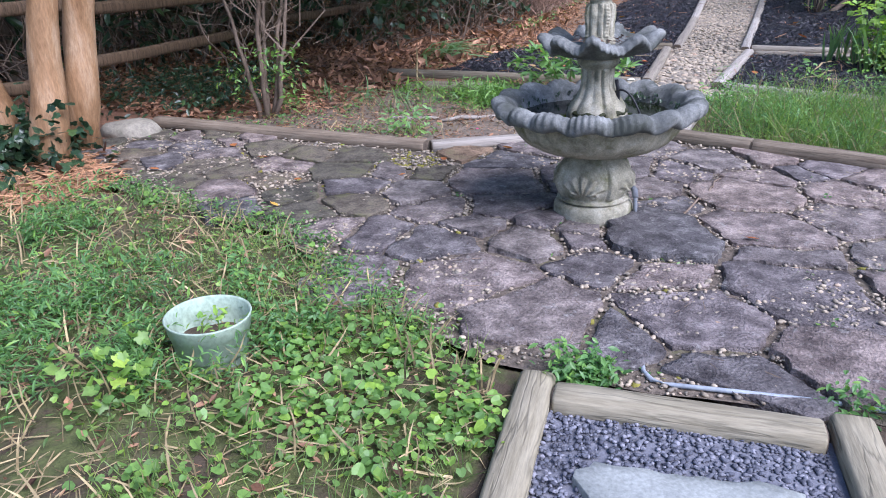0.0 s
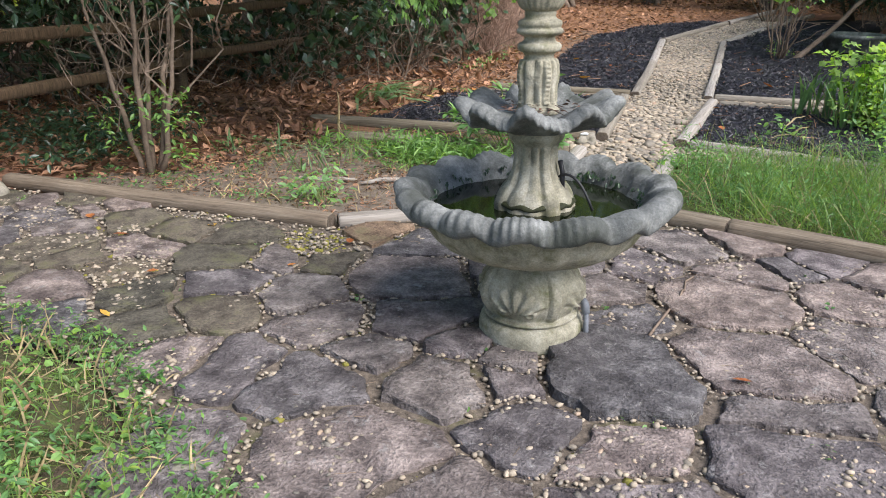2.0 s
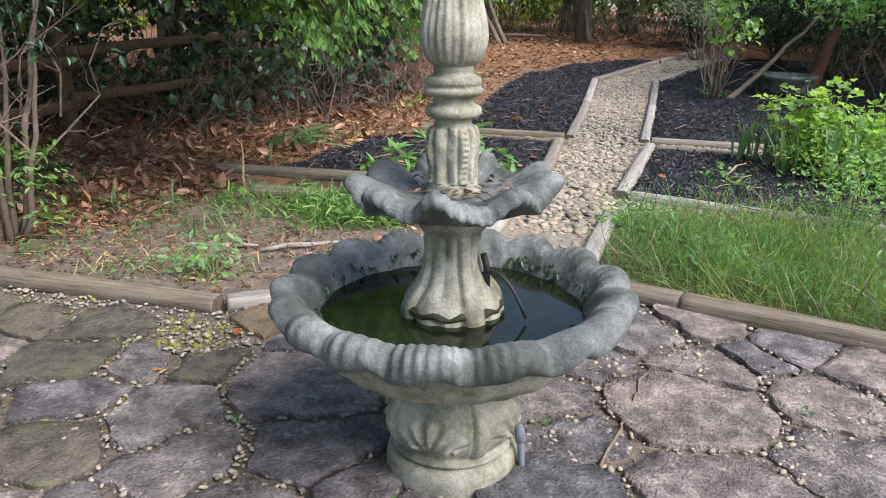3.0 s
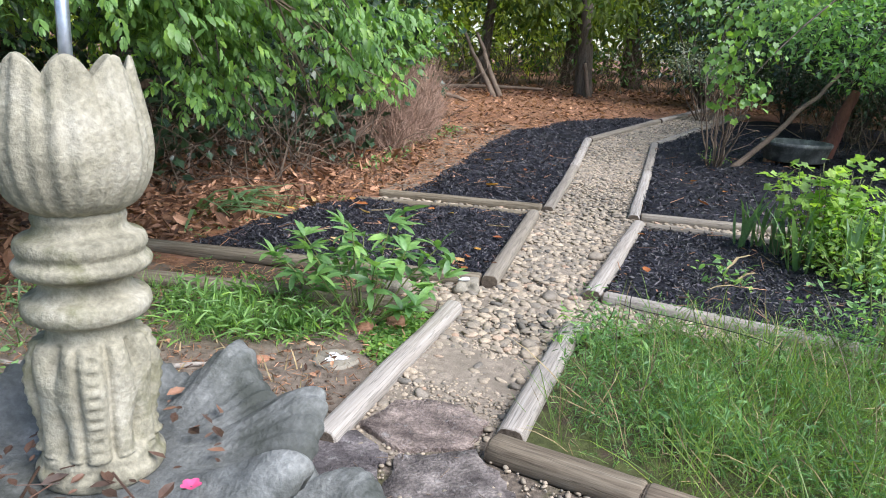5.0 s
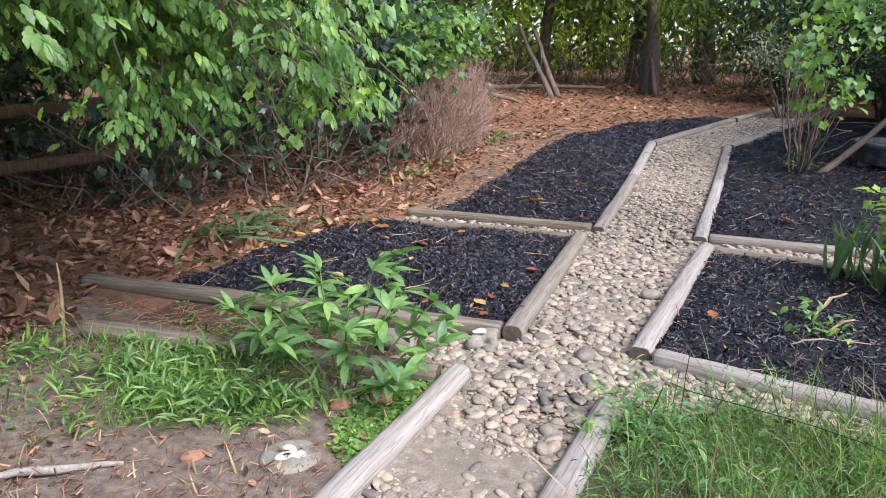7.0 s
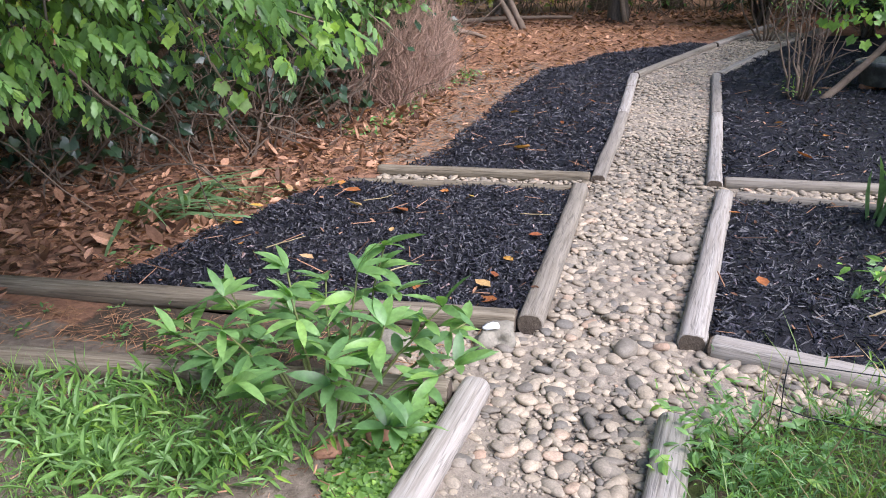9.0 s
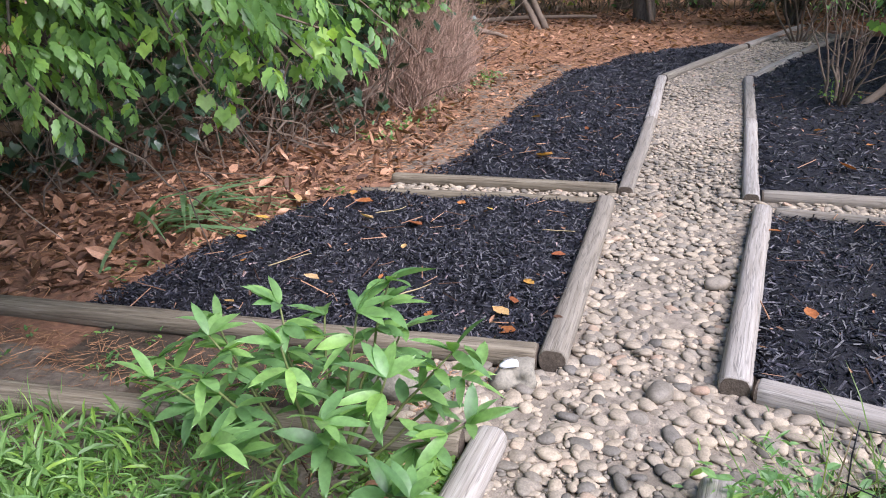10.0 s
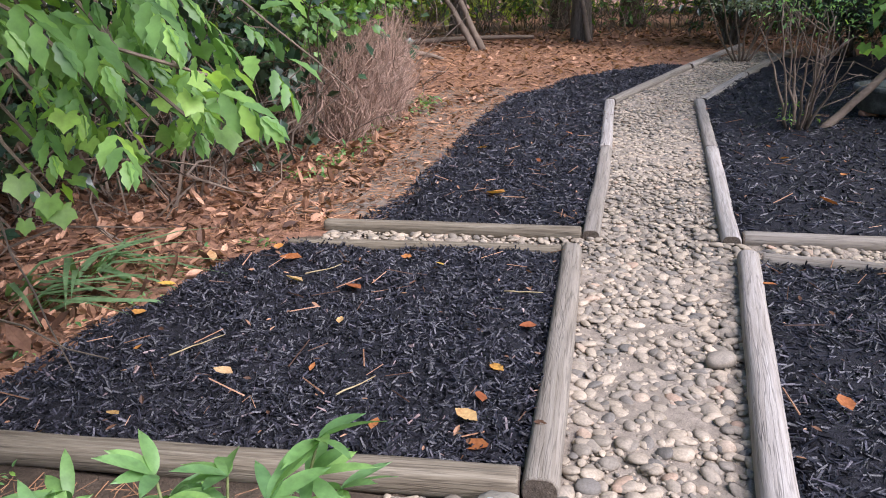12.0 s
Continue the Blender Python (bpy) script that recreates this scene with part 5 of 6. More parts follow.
part("thick_limb", mesh_of("thick_limb", *tube(bend((0.16, 0.0, -0.03), (1.25, 0.35, 1.15), 12, -0.04, 0.12), [0.04, 0.03, 0.02], 8), M_TWIG, True), bb)
part("leaves", mesh_of("leaves", *leaf_cloud(LEAF, in_ellipsoid(34, (0.05, 0.3, 1.0), (0.5, 0.4, 0.25)), 9, 0.08, 0.045, 0.4), M_FEATHER), bb, "sparse small grey-green leaves")
for q in ((-0.1, 0.0, 0.1), (0.1, 0.05, 0.12), (-0.05, 0.1, 0.2)):
    part("shoot", mesh_of("shoot", *join(tube(bend((q[0], q[1], -0.02), q, 5, 0, 0.1), [0.003], 5), leaf_cloud(LEAF, [q], 14, 0.05, 0.04, 0.3)), M_CLOVER), bb, "small yellow-green shoot", "stuff")


def planter():
    p = thing("planter_tub", "low round weathered grey planter tub standing on bricks", "planter", (1.36, 12.8, float(gz(0, 12.8)) + 0.02), turn=10)
    v, f = lathe([(0.0, 0.06), (0.33, 0.06), (0.35, 0.075), (0.395, 0.24), (0.41, 0.25), (0.41, 0.285), (0.4, 0.295), (0.375, 0.29), (0.36, 0.24), (0.0, 0.22)], 56)
    part("tub", mesh_of("tub", v, f, M_CONCRETE_GREY, True), p, "grey concrete tub")
    for x in (-0.25, 0.15):
        part("foot", timber_mesh(0.2, 0.1, 0.065, False, M_BRICK), p, "old red brick").matrix_basis = pose(x - 0.1, 0, 0)


planter()


# ---- weeds and grass ----
def blades(poly, n, lo, hi, lean=0.35, wide=1.0, bare=-1.0):
    at = on_ground(patchy(poly, n, 2.2, bare, 4.0), -0.005)
    n = len(at)
    size = rng.uniform(lo, hi, n)
    dim = np.stack([np.maximum(size, 0.15) * wide, size, size], 1)
    return scatter(*BLADE, at, turns(rng.uniform(0, TAU, n), rng.normal(-0.1, lean, n), rng.normal(0, lean, n)), dim)


def weeds(poly, n, per, height, leaf, shape=LEAF, spread=0.04, bare=-1.0, seed=1.0, tilt=-0.05, slim=1.0):
    base = on_ground(patchy(poly, n, 2.0, bare, seed))
    n = len(base)
    k = np.repeat(base, per, 0)
    m = len(k)
    h = rng.random(m) * np.repeat(rng.uniform(0.3, 1, n), per) * height
    k = k + np.column_stack([rng.normal(0, spread, m), rng.normal(0, spread, m), h + 0.01])
    return scatter(*shape, k, turns(rng.uniform(0, TAU, m), rng.normal(tilt, 0.4, m), rng.normal(0, 0.35, m)), (leaf * rng.uniform(0.6, 1.35, m))[:, None] * np.array([[slim, 1, 1]]))


RIGHT = [(-0.43, 5.35), (-0.38, 6.35), (-0.05, 6.7), (0.6, 6.68), (3.4, 6.15), (3.4, 4.45), (1.5, 4.8), (0.0, 5.15)]
LAWN = [(-4.6, 0.4), (-0.55, 0.3), (-0.62, 1.8), (-0.78, 2.02), (-1.12, 2.2), (-1.62, 2.5), (-2.1, 2.8), (-2.95, 2.9), (-3.7, 2.85), (-4.6, 2.4)]
thing("lawn_grass", "rough green grass and seedling weeds", "grass", kind="stuff",
      me=mesh_of("lawn_grass", *join(blades(LAWN, 5200, 0.05, 0.17, 0.6, 0.4, 0.0), weeds(LAWN, 420, 9, 0.09, 0.028, LEAF, 0.05, -0.2)), M_GRASS))
thing("dry_grass", "dry tan grass stalks among the weeds", "dry grass", kind="stuff",
      me=mesh_of("dry_grass", *join(blades(LAWN, 2600, 0.06, 0.2, 0.8), straw_soup(LAWN, 2200, 0.04, 0.14, 0.01), blades(RIGHT, 900, 0.15, 0.4, 0.6, 0.3), blades([(0.7, 8.5), (2.1, 8.2), (2.1, 9.0), (0.8, 9.0)], 500, 0.15, 0.5, 0.5, 0.5), blades([(-3.4, 4.5), (-2.0, 4.5), (-1.4, 5.2), (-1.3, 6.3), (-3.4, 6.2)], 500, 0.05, 0.12, 0.9)), M_DRYGRASS))
CLOVER_AT = [(-1.5, 0.6), (-0.6, 0.6), (-0.62, 1.8), (-0.95, 2.0), (-1.3, 2.2), (-1.5, 1.9), (-1.35, 1.4)]
thing("round_leaf_weeds", "bright round-leaved weeds carpeting the lawn edge", "weeds", kind="stuff",
      me=mesh_of("round_leaf_weeds", *join(weeds(CLOVER_AT, 250, 6, 0.07, 0.03, HEART, 0.05, -0.15, 3.0), weeds(LAWN, 260, 6, 0.08, 0.028, HEART, 0.05, 0.05, 8.0)), M_CLOVER))
LAWN_SOIL = [(-2.9, 0.7), (-0.7, 0.7), (-0.7, 1.8), (-1.3, 2.25), (-2.9, 2.75)]
thing("lawn_debris", "small dead leaves and chips between the weeds", "debris", kind="stuff", me=mesh_of("lawn_debris", *join(litter_soup(LAWN_SOIL, 220, 0.02, 0.06, 0.012), chips(LAWN_SOIL, 500, 0.01, 0.03)), M_LITTER))
thing("celandine", "bright yellow-green lobed weed standing beside the pot", "weed", kind="stuff",
      me=mesh_of("celandine", *leaf_cloud(VINE, [(-1.72, 1.33, 0.1), (-1.68, 1.4, 0.16), (-1.78, 1.3, 0.18), (-1.66, 1.3, 0.06), (-1.74, 1.38, 0.22)], 9, 0.045, 0.042, 0.1), M_LIME, True))
TALL = [(-4.0, 0.8), (-1.9, 0.7), (-1.75, 1.5), (-2.0, 2.1), (-2.7, 2.5), (-4.0, 2.3)]
thing("feathery_weeds", "tall feathery green weeds crowding round the pot", "weeds", kind="stuff",
      me=mesh_of("feathery_weeds", *join(weeds(TALL, 150, 46, 0.3, 0.04, LEAF, 0.04, 0.0, 5.0, 0.35, 0.55), weeds([(-1.95, 1.45), (-1.75, 1.4), (-1.8, 1.62), (-1.95, 1.7)], 8, 40, 0.2, 0.04, LEAF, 0.035, -1.0, 5.0, 0.3, 0.6), weeds([(-1.45, 1.7), (-1.1, 1.9), (-1.75, 2.35), (-2.2, 2.5), (-1.9, 2.0)], 45, 24, 0.15, 0.03, LEAF, 0.04),
                                         weeds([(-1.98, 1.42), (-1.6, 1.38), (-1.42, 1.6), (-1.45, 1.92), (-1.62, 1.95), (-1.47, 1.7), (-1.55, 1.52), (-1.8, 1.5), (-1.82, 1.8), (-1.95, 1.8)], 26, 34, 0.18, 0.034, LEAF, 0.04, -1.0, 5.0, 0.35, 0.6), weeds([(-0.5, 1.97), (-0.36, 1.97), (-0.36, 2.08), (-0.5, 2.08)], 9, 50, 0.14, 0.035, LEAF, 0.035), weeds([(0.3, 2.1), (0.5, 2.05), (0.5, 2.2), (0.35, 2.2)], 6, 25, 0.12, 0.03, LEAF, 0.03)), M_LUSH))
thing("bed_grass", "fine bright green grass filling the front bed", "grass", kind="stuff",
      me=mesh_of("bed_grass", *join(blades(RIGHT, 8000, 0.1, 0.38, 0.6, 0.26, -0.25), blades(RIGHT, 4500, 0.06, 0.2, 0.7, 0.3)), M_GRASS))
thing("bed_weeds", "feathery green weeds among the bed grass", "weeds", kind="stuff",
      me=mesh_of("bed_weeds", *join(weeds(RIGHT, 260, 44, 0.34, 0.036, LEAF, 0.06, -0.1, 2.0, 0.5, 0.4), weeds(RIGHT, 45, 14, 0.26, 0.05, LEAF, 0.06, 0.0, 9.0, 0.2, 0.8), weeds([(-0.4, 5.4), (-0.36, 6.3), (0.5, 6.6), (0.9, 5.1)], 170, 40, 0.24, 0.034, LEAF, 0.06, -1.0, 1.0, 0.5, 0.35)), M_LUSH))
thing("seed_stalks", "thin dry seed stalks above the bed grass", "stalks", kind="stuff", me=mesh_of("seed_stalks", *twigs(WISPS, on_ground(spots(RIGHT, 60)), 0.25, 0.5, 0.3), M_TWIG))
BAND = [(-2.95, 5.7), (-2.3, 5.5), (-1.75, 5.8), (-1.45, 6.05), (-1.55, 6.38), (-2.3, 6.3), (-3.1, 6.15)]
thing("bamboo_grass", "leafy bright green stilt grass along the timber", "grass", kind="stuff",
      me=mesh_of("bamboo_grass", *join(weeds(BAND, 130, 20, 0.18, 0.075, LEAF, 0.06, 0.0, 6.0, 0.4, 0.42), blades(BAND, 1100, 0.06, 0.2, 0.55, 0.4, 0.0)), M_LEAF_BRIGHT))
thing("green_moss_mat", "low bright green mat of tiny leaves beside the timber", "groundcover", kind="stuff",
      me=mesh_of("green_moss_mat", *weeds([(-1.22, 5.75), (-1.2, 6.4), (-1.42, 6.4), (-1.4, 6.0), (-1.28, 5.8)], 320, 12, 0.025, 0.022, HEART, 0.03), M_CLOVER))
strag = [(-4.0, 4.6), (-2.6, 4.9), (-2.2, 5.5), (-3.2, 6.2), (-4.1, 5.8)]
thing("stragglers", "scattered weeds on the bare soil", "weeds", kind="stuff", me=mesh_of("stragglers", *join(weeds(strag, 46, 14, 0.09, 0.035, LEAF, 0.05), weeds([(-4.1, 4.5), (-2.6, 4.55), (-2.6, 4.8), (-4.1, 4.8)], 26, 12, 0.06, 0.03, LEAF, 0.04), weeds([(-3.6, 6.4), (-1.5, 6.6), (-1.4, 6.95), (-3.6, 6.7)], 22, 9, 0.05, 0.03, LEAF, 0.03),
      weeds([(-3.4, 7.0), (-3.1, 7.2), (-2.9, 9.2), (-3.4, 9.5)], 14, 9, 0.05, 0.04, LEAF, 0.03), weeds(BED_L2, 8, 5, 0.02, 0.03, LEAF, 0.02), weeds(PATIO, 90, 5, 0.02, 0.018, HEART, 0.02), weeds([(-0.75, 1.95), (-1.15, 2.1), (-1.65, 2.4), (-2.1, 2.7), (-2.95, 2.8), (-3.6, 2.95), (-3.6, 3.1), (-2.9, 3.0), (-2.1, 2.9), (-1.6, 2.55), (-1.1, 2.27)], 170, 12, 0.07, 0.026, LEAF, 0.045)), M_LUSH))


def strap_clump(name, label, category, at, n, lo, hi, lean, mat, wide=1.0, group="", flop=None):
    """A clump of sword-shaped leaves, each a part."""
    t = thing(name, label, category, (*at, float(gz(*at))), group=group)
    for _ in range(n):
        s = rng.uniform(lo, hi)
        a = rng.uniform(0, TAU) if flop is None else flop + rng.normal(0, 0.7)
        v = np.asarray(SWORD[0]) * np.array([max(s, 0.25) * wide, s, s])
        v[:, 1] += lean * s * (v[:, 2] / s) ** 2
        v[:, 2] -= min(0.9, lean * 0.72) * s * (v[:, 2] / s) ** 3
        if flop is not None:
            v[:, 2] *= 0.5
        p = part("leaf", mesh_of("leaf", v, SWORD[1], mat, True), t)
        p.matrix_basis = pose(rng.normal(0, 0.05), rng.normal(0, 0.05), 0, rng.normal(0, 7), rng.normal(0, 7), math.degrees(a))
    return t


for x, y in ((0.5, 8.9), (0.66, 9.0), (0.78, 8.75), (0.95, 8.5), (1.15, 8.8), (1.3, 8.4), (0.85, 8.25), (1.05, 8.1), (1.6, 8.3), (1.5, 8.75), (1.2, 7.95), (1.45, 8.05), (1.75, 8.1)):
    strap_clump("iris_clump", "clump of upright grey-green iris leaves in mulch", "iris", (x, y), 8, 0.35, 0.62, 0.14, M_IRIS, 0.9, "iris clumps")
for x, y in ((-3.62, 7.85), (-3.62, 8.3), (-3.75, 8.5), (-3.8, 8.05)):
    strap_clump("daylily", "flopping strap-leaved daylily in the litter", "daylily", (x, y), 10, 0.4, 0.75, 1.1, M_IRIS, 0.75, "daylilies", -1.3)
for x, y in ((-3.5, 5.5), (-2.85, 5.3), (-3.2, 5.6), (-2.7, 5.45)):
    strap_clump("daylily", "small arching daylily on bare soil", "daylily", (x, y), 8, 0.2, 0.36, 0.8, M_IRIS, 0.5, "daylilies")


def leafy_bush(name, label, at, n, height, radius, leaf, mat, shape=LEAF, per=30):
    t = thing(name, label, "shrub", (*at, float(gz(*at))))
    cs = []
    for _ in range(n):
        a, r = rng.uniform(0, TAU), radius * math.sqrt(rng.random())
        e = np.array([r * math.cos(a), r * math.sin(a), height * rng.uniform(0.55, 1.0) * (1 - 0.35 * r / radius)])
        line = bend((e[0] * 0.25, e[1] * 0.25, -0.02), e, 8, 0, 0.1)
        part("stem", mesh_of("stem", *tube(line, [0.006, 0.003], 5), M_STEMGREEN, True), t)
        cs += [line[k] for k in (3, 5, 6, 7)]
    part("foliage", mesh_of("foliage", *leaf_cloud(shape, cs, per, 0.075, leaf, 0.1, 0.9), mat), t)
    return t


leafy_bush("leafy_perennial", "tall bright yellow-green leafy perennial by the irises", (1.05, 8.65), 26, 0.98, 0.4, 0.07, M_LIME, VINE, 5)
leafy_bush("leafy_perennial", "tall bright yellow-green leafy perennial by the irises", (1.75, 8.45), 26, 0.9, 0.5, 0.07, M_LIME, VINE, 5)
leafy_bush("low_shrub", "loose bright green shrub beside the mulch bed", (1.3, 8.2), 44, 0.55, 0.6, 0.055, M_LIME, LEAF, 10)
leafy_bush("wild_sprig", "loose blue-green sprig leaning over the front timber", (0.95, 6.62), 16, 0.62, 0.4, 0.045, M_FEATHER, LEAF, 8)
leafy_bush("lambs_ear", "pale blue-green seedling beside the path timber", (-0.3, 6.35), 12, 0.13, 0.16, 0.05, M_FEATHER, LEAF, 7)
leafy_bush("seedling", "small pale-leaved seedling on black mulch", (0.35, 7.75), 6, 0.1, 0.14, 0.06, M_FEATHER, LEAF, 4)
leafy_bush("seedling", "small grey-green weed on the bare soil", (-2.35, 4.75), 8, 0.12, 0.12, 0.05, M_FEATHER, LEAF, 6)


def peony():
    t = thing("peony_plant", "bushy green peony with fingered glossy leaves by the path", "peony", (-1.58, 6.28, 0))
    for k in range(19):
        a = k * 2.4
        r = 0.06 + 0.44 * math.sqrt((k + 0.5) / 19)
        h = 0.56 - 0.32 * (r / 0.5) ** 2 + rng.normal(0, 0.03)
        if k == 3:
            h += 0.1
        e = np.array([r * math.cos(a) * 1.15, r * math.sin(a) * 0.8, max(0.14, h)])
        line = bend((e[0] * 0.2, e[1] * 0.2, -0.02), e, 8, 0.03, 0.08)
        stem = part("stem", mesh_of("stem", *tube(line, [0.006, 0.003], 6), M_STEMGREEN, True), t)
        cs, yaw, tilt, size = [], [], [], []
        for q in (4, 5, 6, 7):
            out = rng.uniform(0, TAU)
            for j in range(6 if q > 4 else 4):
                cs.append(line[q] + np.array([0, 0, 0.0]))
                yaw.append(out + (j - 2) * 0.58 + rng.normal(0, 0.12))
                tilt.append(rng.normal(0.55 if q == 7 else 0.12, 0.32))
                size.append((rng.uniform(0.09, 0.14), rng.uniform(0.085, 0.14), 0.13))
        n = len(cs)
        part("leaves", mesh_of("leaves", *scatter(*FINGER, cs, turns(np.array(yaw), np.array(tilt), rng.normal(0, 0.3, n)), np.array(size)), M_PEONY, True), stem)


peony()


# ---- small things ----
def pot():
    p = thing("flower_pot", "faded pale green plastic flower pot half sunk in weeds", "flower pot", (-1.638, 1.69, -0.045), turn=20)
    v, f = lathe([(0.0, 0.0), (0.115, 0.0), (0.12, 0.01), (0.142, 0.17), (0.146, 0.172), (0.155, 0.225), (0.157, 0.23), (0.151, 0.232), (0.147, 0.225), (0.138, 0.165), (0.13, 0.08), (0.0, 0.08)], 64)
    part("body", mesh_of("body", v, f, M_POT, True), p)
    v, f = lathe([(0.0, 0.125), (0.05, 0.13), (0.1, 0.124), (0.1335, 0.12)], 40, lambda T, R, Z, S: (R, Z + 0.006 * np.sin(5 * T + 9 * R)))
    part("soil", mesh_of("soil", v, f, M_SOIL, True), p, "dry potting soil with debris")
    for x, y, h in ((0.02, 0.03, 0.2), (0.06, -0.04, 0.18), (-0.05, 0.05, 0.17), (0.09, 0.02, 0.2), (-0.03, -0.05, 0.16), (0.0, 0.08, 0.19)):
        part("seedling", mesh_of("seedling", *join(tube(bend((x, y, 0.11), (x, y, h), 5, 0, 0.1), [0.002], 5), leaf_cloud(LEAF, [(x, y, h)], 9, 0.022, 0.035, 0.2)), M_CLOVER), p, "small weed sprouting in the pot")
    p.scale = (0.93, 0.93, 0.93)


pot()


def rock(name, label, category, at, dims, mat, turn=0, rough=0.35, sub=3):
    v, f = ball_shape(sub, rough)
    return thing(name, label, category, at, mesh_of(name, v * np.array(dims), f, mat, True), turn=turn)


rock("boulder", "flat pale lichen-covered stone beside the log", "stone", (-4.33, 3.98, 0.03), (0.46, 0.3, 0.17), M_ROCK, 15)
rock("path_rock", "rough lump of concrete marked with white paint", "rock", (-1.17, 6.94, 0.03), (0.16, 0.14, 0.11), M_ROCK, 20, 0.9)
rock("paint_patch", "white paint patch on the rough rock", "paint", (-1.185, 6.925, 0.083), (0.07, 0.055, 0.02), M_WHITE, 30, 0.5, 2)
rock("large_pebble", "large smooth tan cobble by the timber", "cobble", (-0.52, 8.02, 0.03), (0.13, 0.09, 0.07), M_PEBBLE, 30, 0.15)
rock("large_pebble", "large smooth grey cobble on the path", "cobble", (-0.68, 6.98, 0.03), (0.12, 0.09, 0.07), M_PEBBLE, 70, 0.15)
rock("white_stone", "smooth whitish stone at the patio edge", "stone", (-1.4, 2.36, 0.01), (0.13, 0.08, 0.05), M_ROCK, 20, 0.15)
rock("brick_rubble", "broken orange brick lying under the peony", "brick", (-1.47, 6.1, 0.02), (0.11, 0.08, 0.06), M_BRICK, 40, 0.35)
rock("brick_rubble", "broken orange brick lying under the peony", "brick", (-1.35, 6.2, 0.03), (0.12, 0.09, 0.08), M_BRICK, -20, 0.35)
rock("brick_rubble", "small brick fragment on bare soil", "brick", (-1.75, 5.55, 0.015), (0.09, 0.06, 0.04), M_BRICK, 70, 0.35)
rock("pink_stone", "pinkish stone behind the peony", "stone", (-1.55, 6.75, 0.04), (0.2, 0.14, 0.12), M_ROCK, 10, 0.3)

lid = thing("valve_cover", "round mossy concrete cover with a white paint mark", "cover", (-1.45, 5.7, -0.01))
part("disc", mesh_of("disc", *lathe([(0, 0.03), (0.09, 0.031), (0.102, 0.028), (0.108, 0.018), (0.108, -0.02)], 40, lambda T, R, Z, S: (R * (1 + 0.02 * np.sin(5 * T)), Z)), M_ROCK, True), lid)
part("paint_mark", mesh_of("paint_mark", *lathe([(0, 0.036), (0.03, 0.036), (0.045, 0.0325)], 24, lambda T, R, Z, S: (R * (1 + 0.35 * np.sin(3 * T + 1)), Z)), M_WHITE, True), lid, "white paint mark")

thing("garden_wire", "thin dark wire looped over the bed grass", "wire", me=mesh_of("garden_wire", *join(tube(bend((-0.2, 6.45, 0.32), (1.2, 6.2, 0.22), 14, 0.03, 0.05), [0.0018], 5), tube(bend((-0.25, 6.3, 0.27), (0.45, 6.15, 0.22), 10, 0.02, 0.05), [0.0018], 5), tube(bend((-0.22, 6.4, 0.0), (-0.2, 6.45, 0.34), 5, 0, 0.05), [0.002], 5), tube(bend((0.45, 6.15, 0.0), (0.45, 6.15, 0.26), 5, 0, 0.05), [0.002], 5)), M_RUBBER, True))
thing("drain_pipe", "grey plastic pipe lying along the gravel frame", "pipe", me=mesh_of("drain_pipe", *tube([(-0.27, 2.3, 0.0), (-0.265, 2.2, 0.008), (-0.25, 2.13, 0.015), (-0.215, 2.08, 0.02), (-0.15, 2.072, 0.022), (0.1, 2.12, 0.022), (0.35, 2.17, 0.018), (0.6, 2.2, 0.005)], [0.008], 12), M_PVC, True))
hs = thing("loose_stick", "curved grey dead twig lying on the flagstones", "stick", me=mesh_of("loose_stick", *tube(bend((-0.31, 3.62, 0.035), (-0.19, 4.27, 0.04), 10, 0, 0.35), [0.006, 0.004], 6), M_TWIG, True))
thing("dead_stalk", "pale dead plant stalk standing in the grass", "stalk", (-2.96, 6.07, 0), me=mesh_of("dead_stalk", *join(tube(bend((0, 0, -0.02), (0.0, 0.02, 0.42), 9, 0, 0.08), [0.008, 0.01, 0.004], 6), *[tube(bend((0, 0, z), (rng.normal(0, 0.04), 0.02, z - 0.06), 5, 0, 0.2), [0.005, 0.002], 5) for z in (0.14, 0.18, 0.22, 0.25)]), M_DRYGRASS, True))
for a, b in (((-2.3, 5.15, 0.012), (-1.93, 5.42, 0.018)), ((-2.75, 5.1, 0.012), (-2.35, 5.2, 0.015))):
    thing("dead_stick", "pale weathered stick lying on bare soil", "stick", me=mesh_of("dead_stick", *tube(bend(a, b, 8, 0, 0.1), [0.012, 0.018, 0.008], 6), M_TIMBER, True))
for a, b in (((-3.6, 17.6, 0.5), (-4.6, 18.5, 1.9)), ((-3.5, 17.7, 0.5), (-4.2, 18.2, 1.8)), ((-6.0, 18.0, 0.75), (-2.8, 18.6, 0.72)), ((-1.85, 18.6, 0.55), (-2.0, 18.75, 1.3)), ((-5.0, 15.6, 0.9), (-3.9, 16.6, 0.5))):
    thing("fallen_limb", "grey fallen limb at the edge of the woods", "log", me=mesh_of("fallen_limb", *tube(bend(a, b, 9, 0, 0.08), [0.06, 0.045, 0.03], 8, 0.08), M_TWIG, True))

BEDS = (BED_L2, [(-1.15, 9.6), (-1.2, 13), (-2.3, 13), (-2.4, 9.8)], [(-0.38, 7.15), (-0.27, 9.15), (1.4, 9.0), (1.4, 6.8)], [(-0.3, 9.7), (-0.3, 13), (1.5, 13), (1.5, 9.7)])
thing("bed_debris", "pale straws and small dead leaf scraps on the mulch", "debris", kind="stuff",
      me=mesh_of("bed_debris", *join(*[litter_soup(b, 75, 0.015, 0.045, 0.055) for b in BEDS], *[straw_soup(b, 60, 0.04, 0.16, 0.058) for b in BEDS]), M_LITTER))

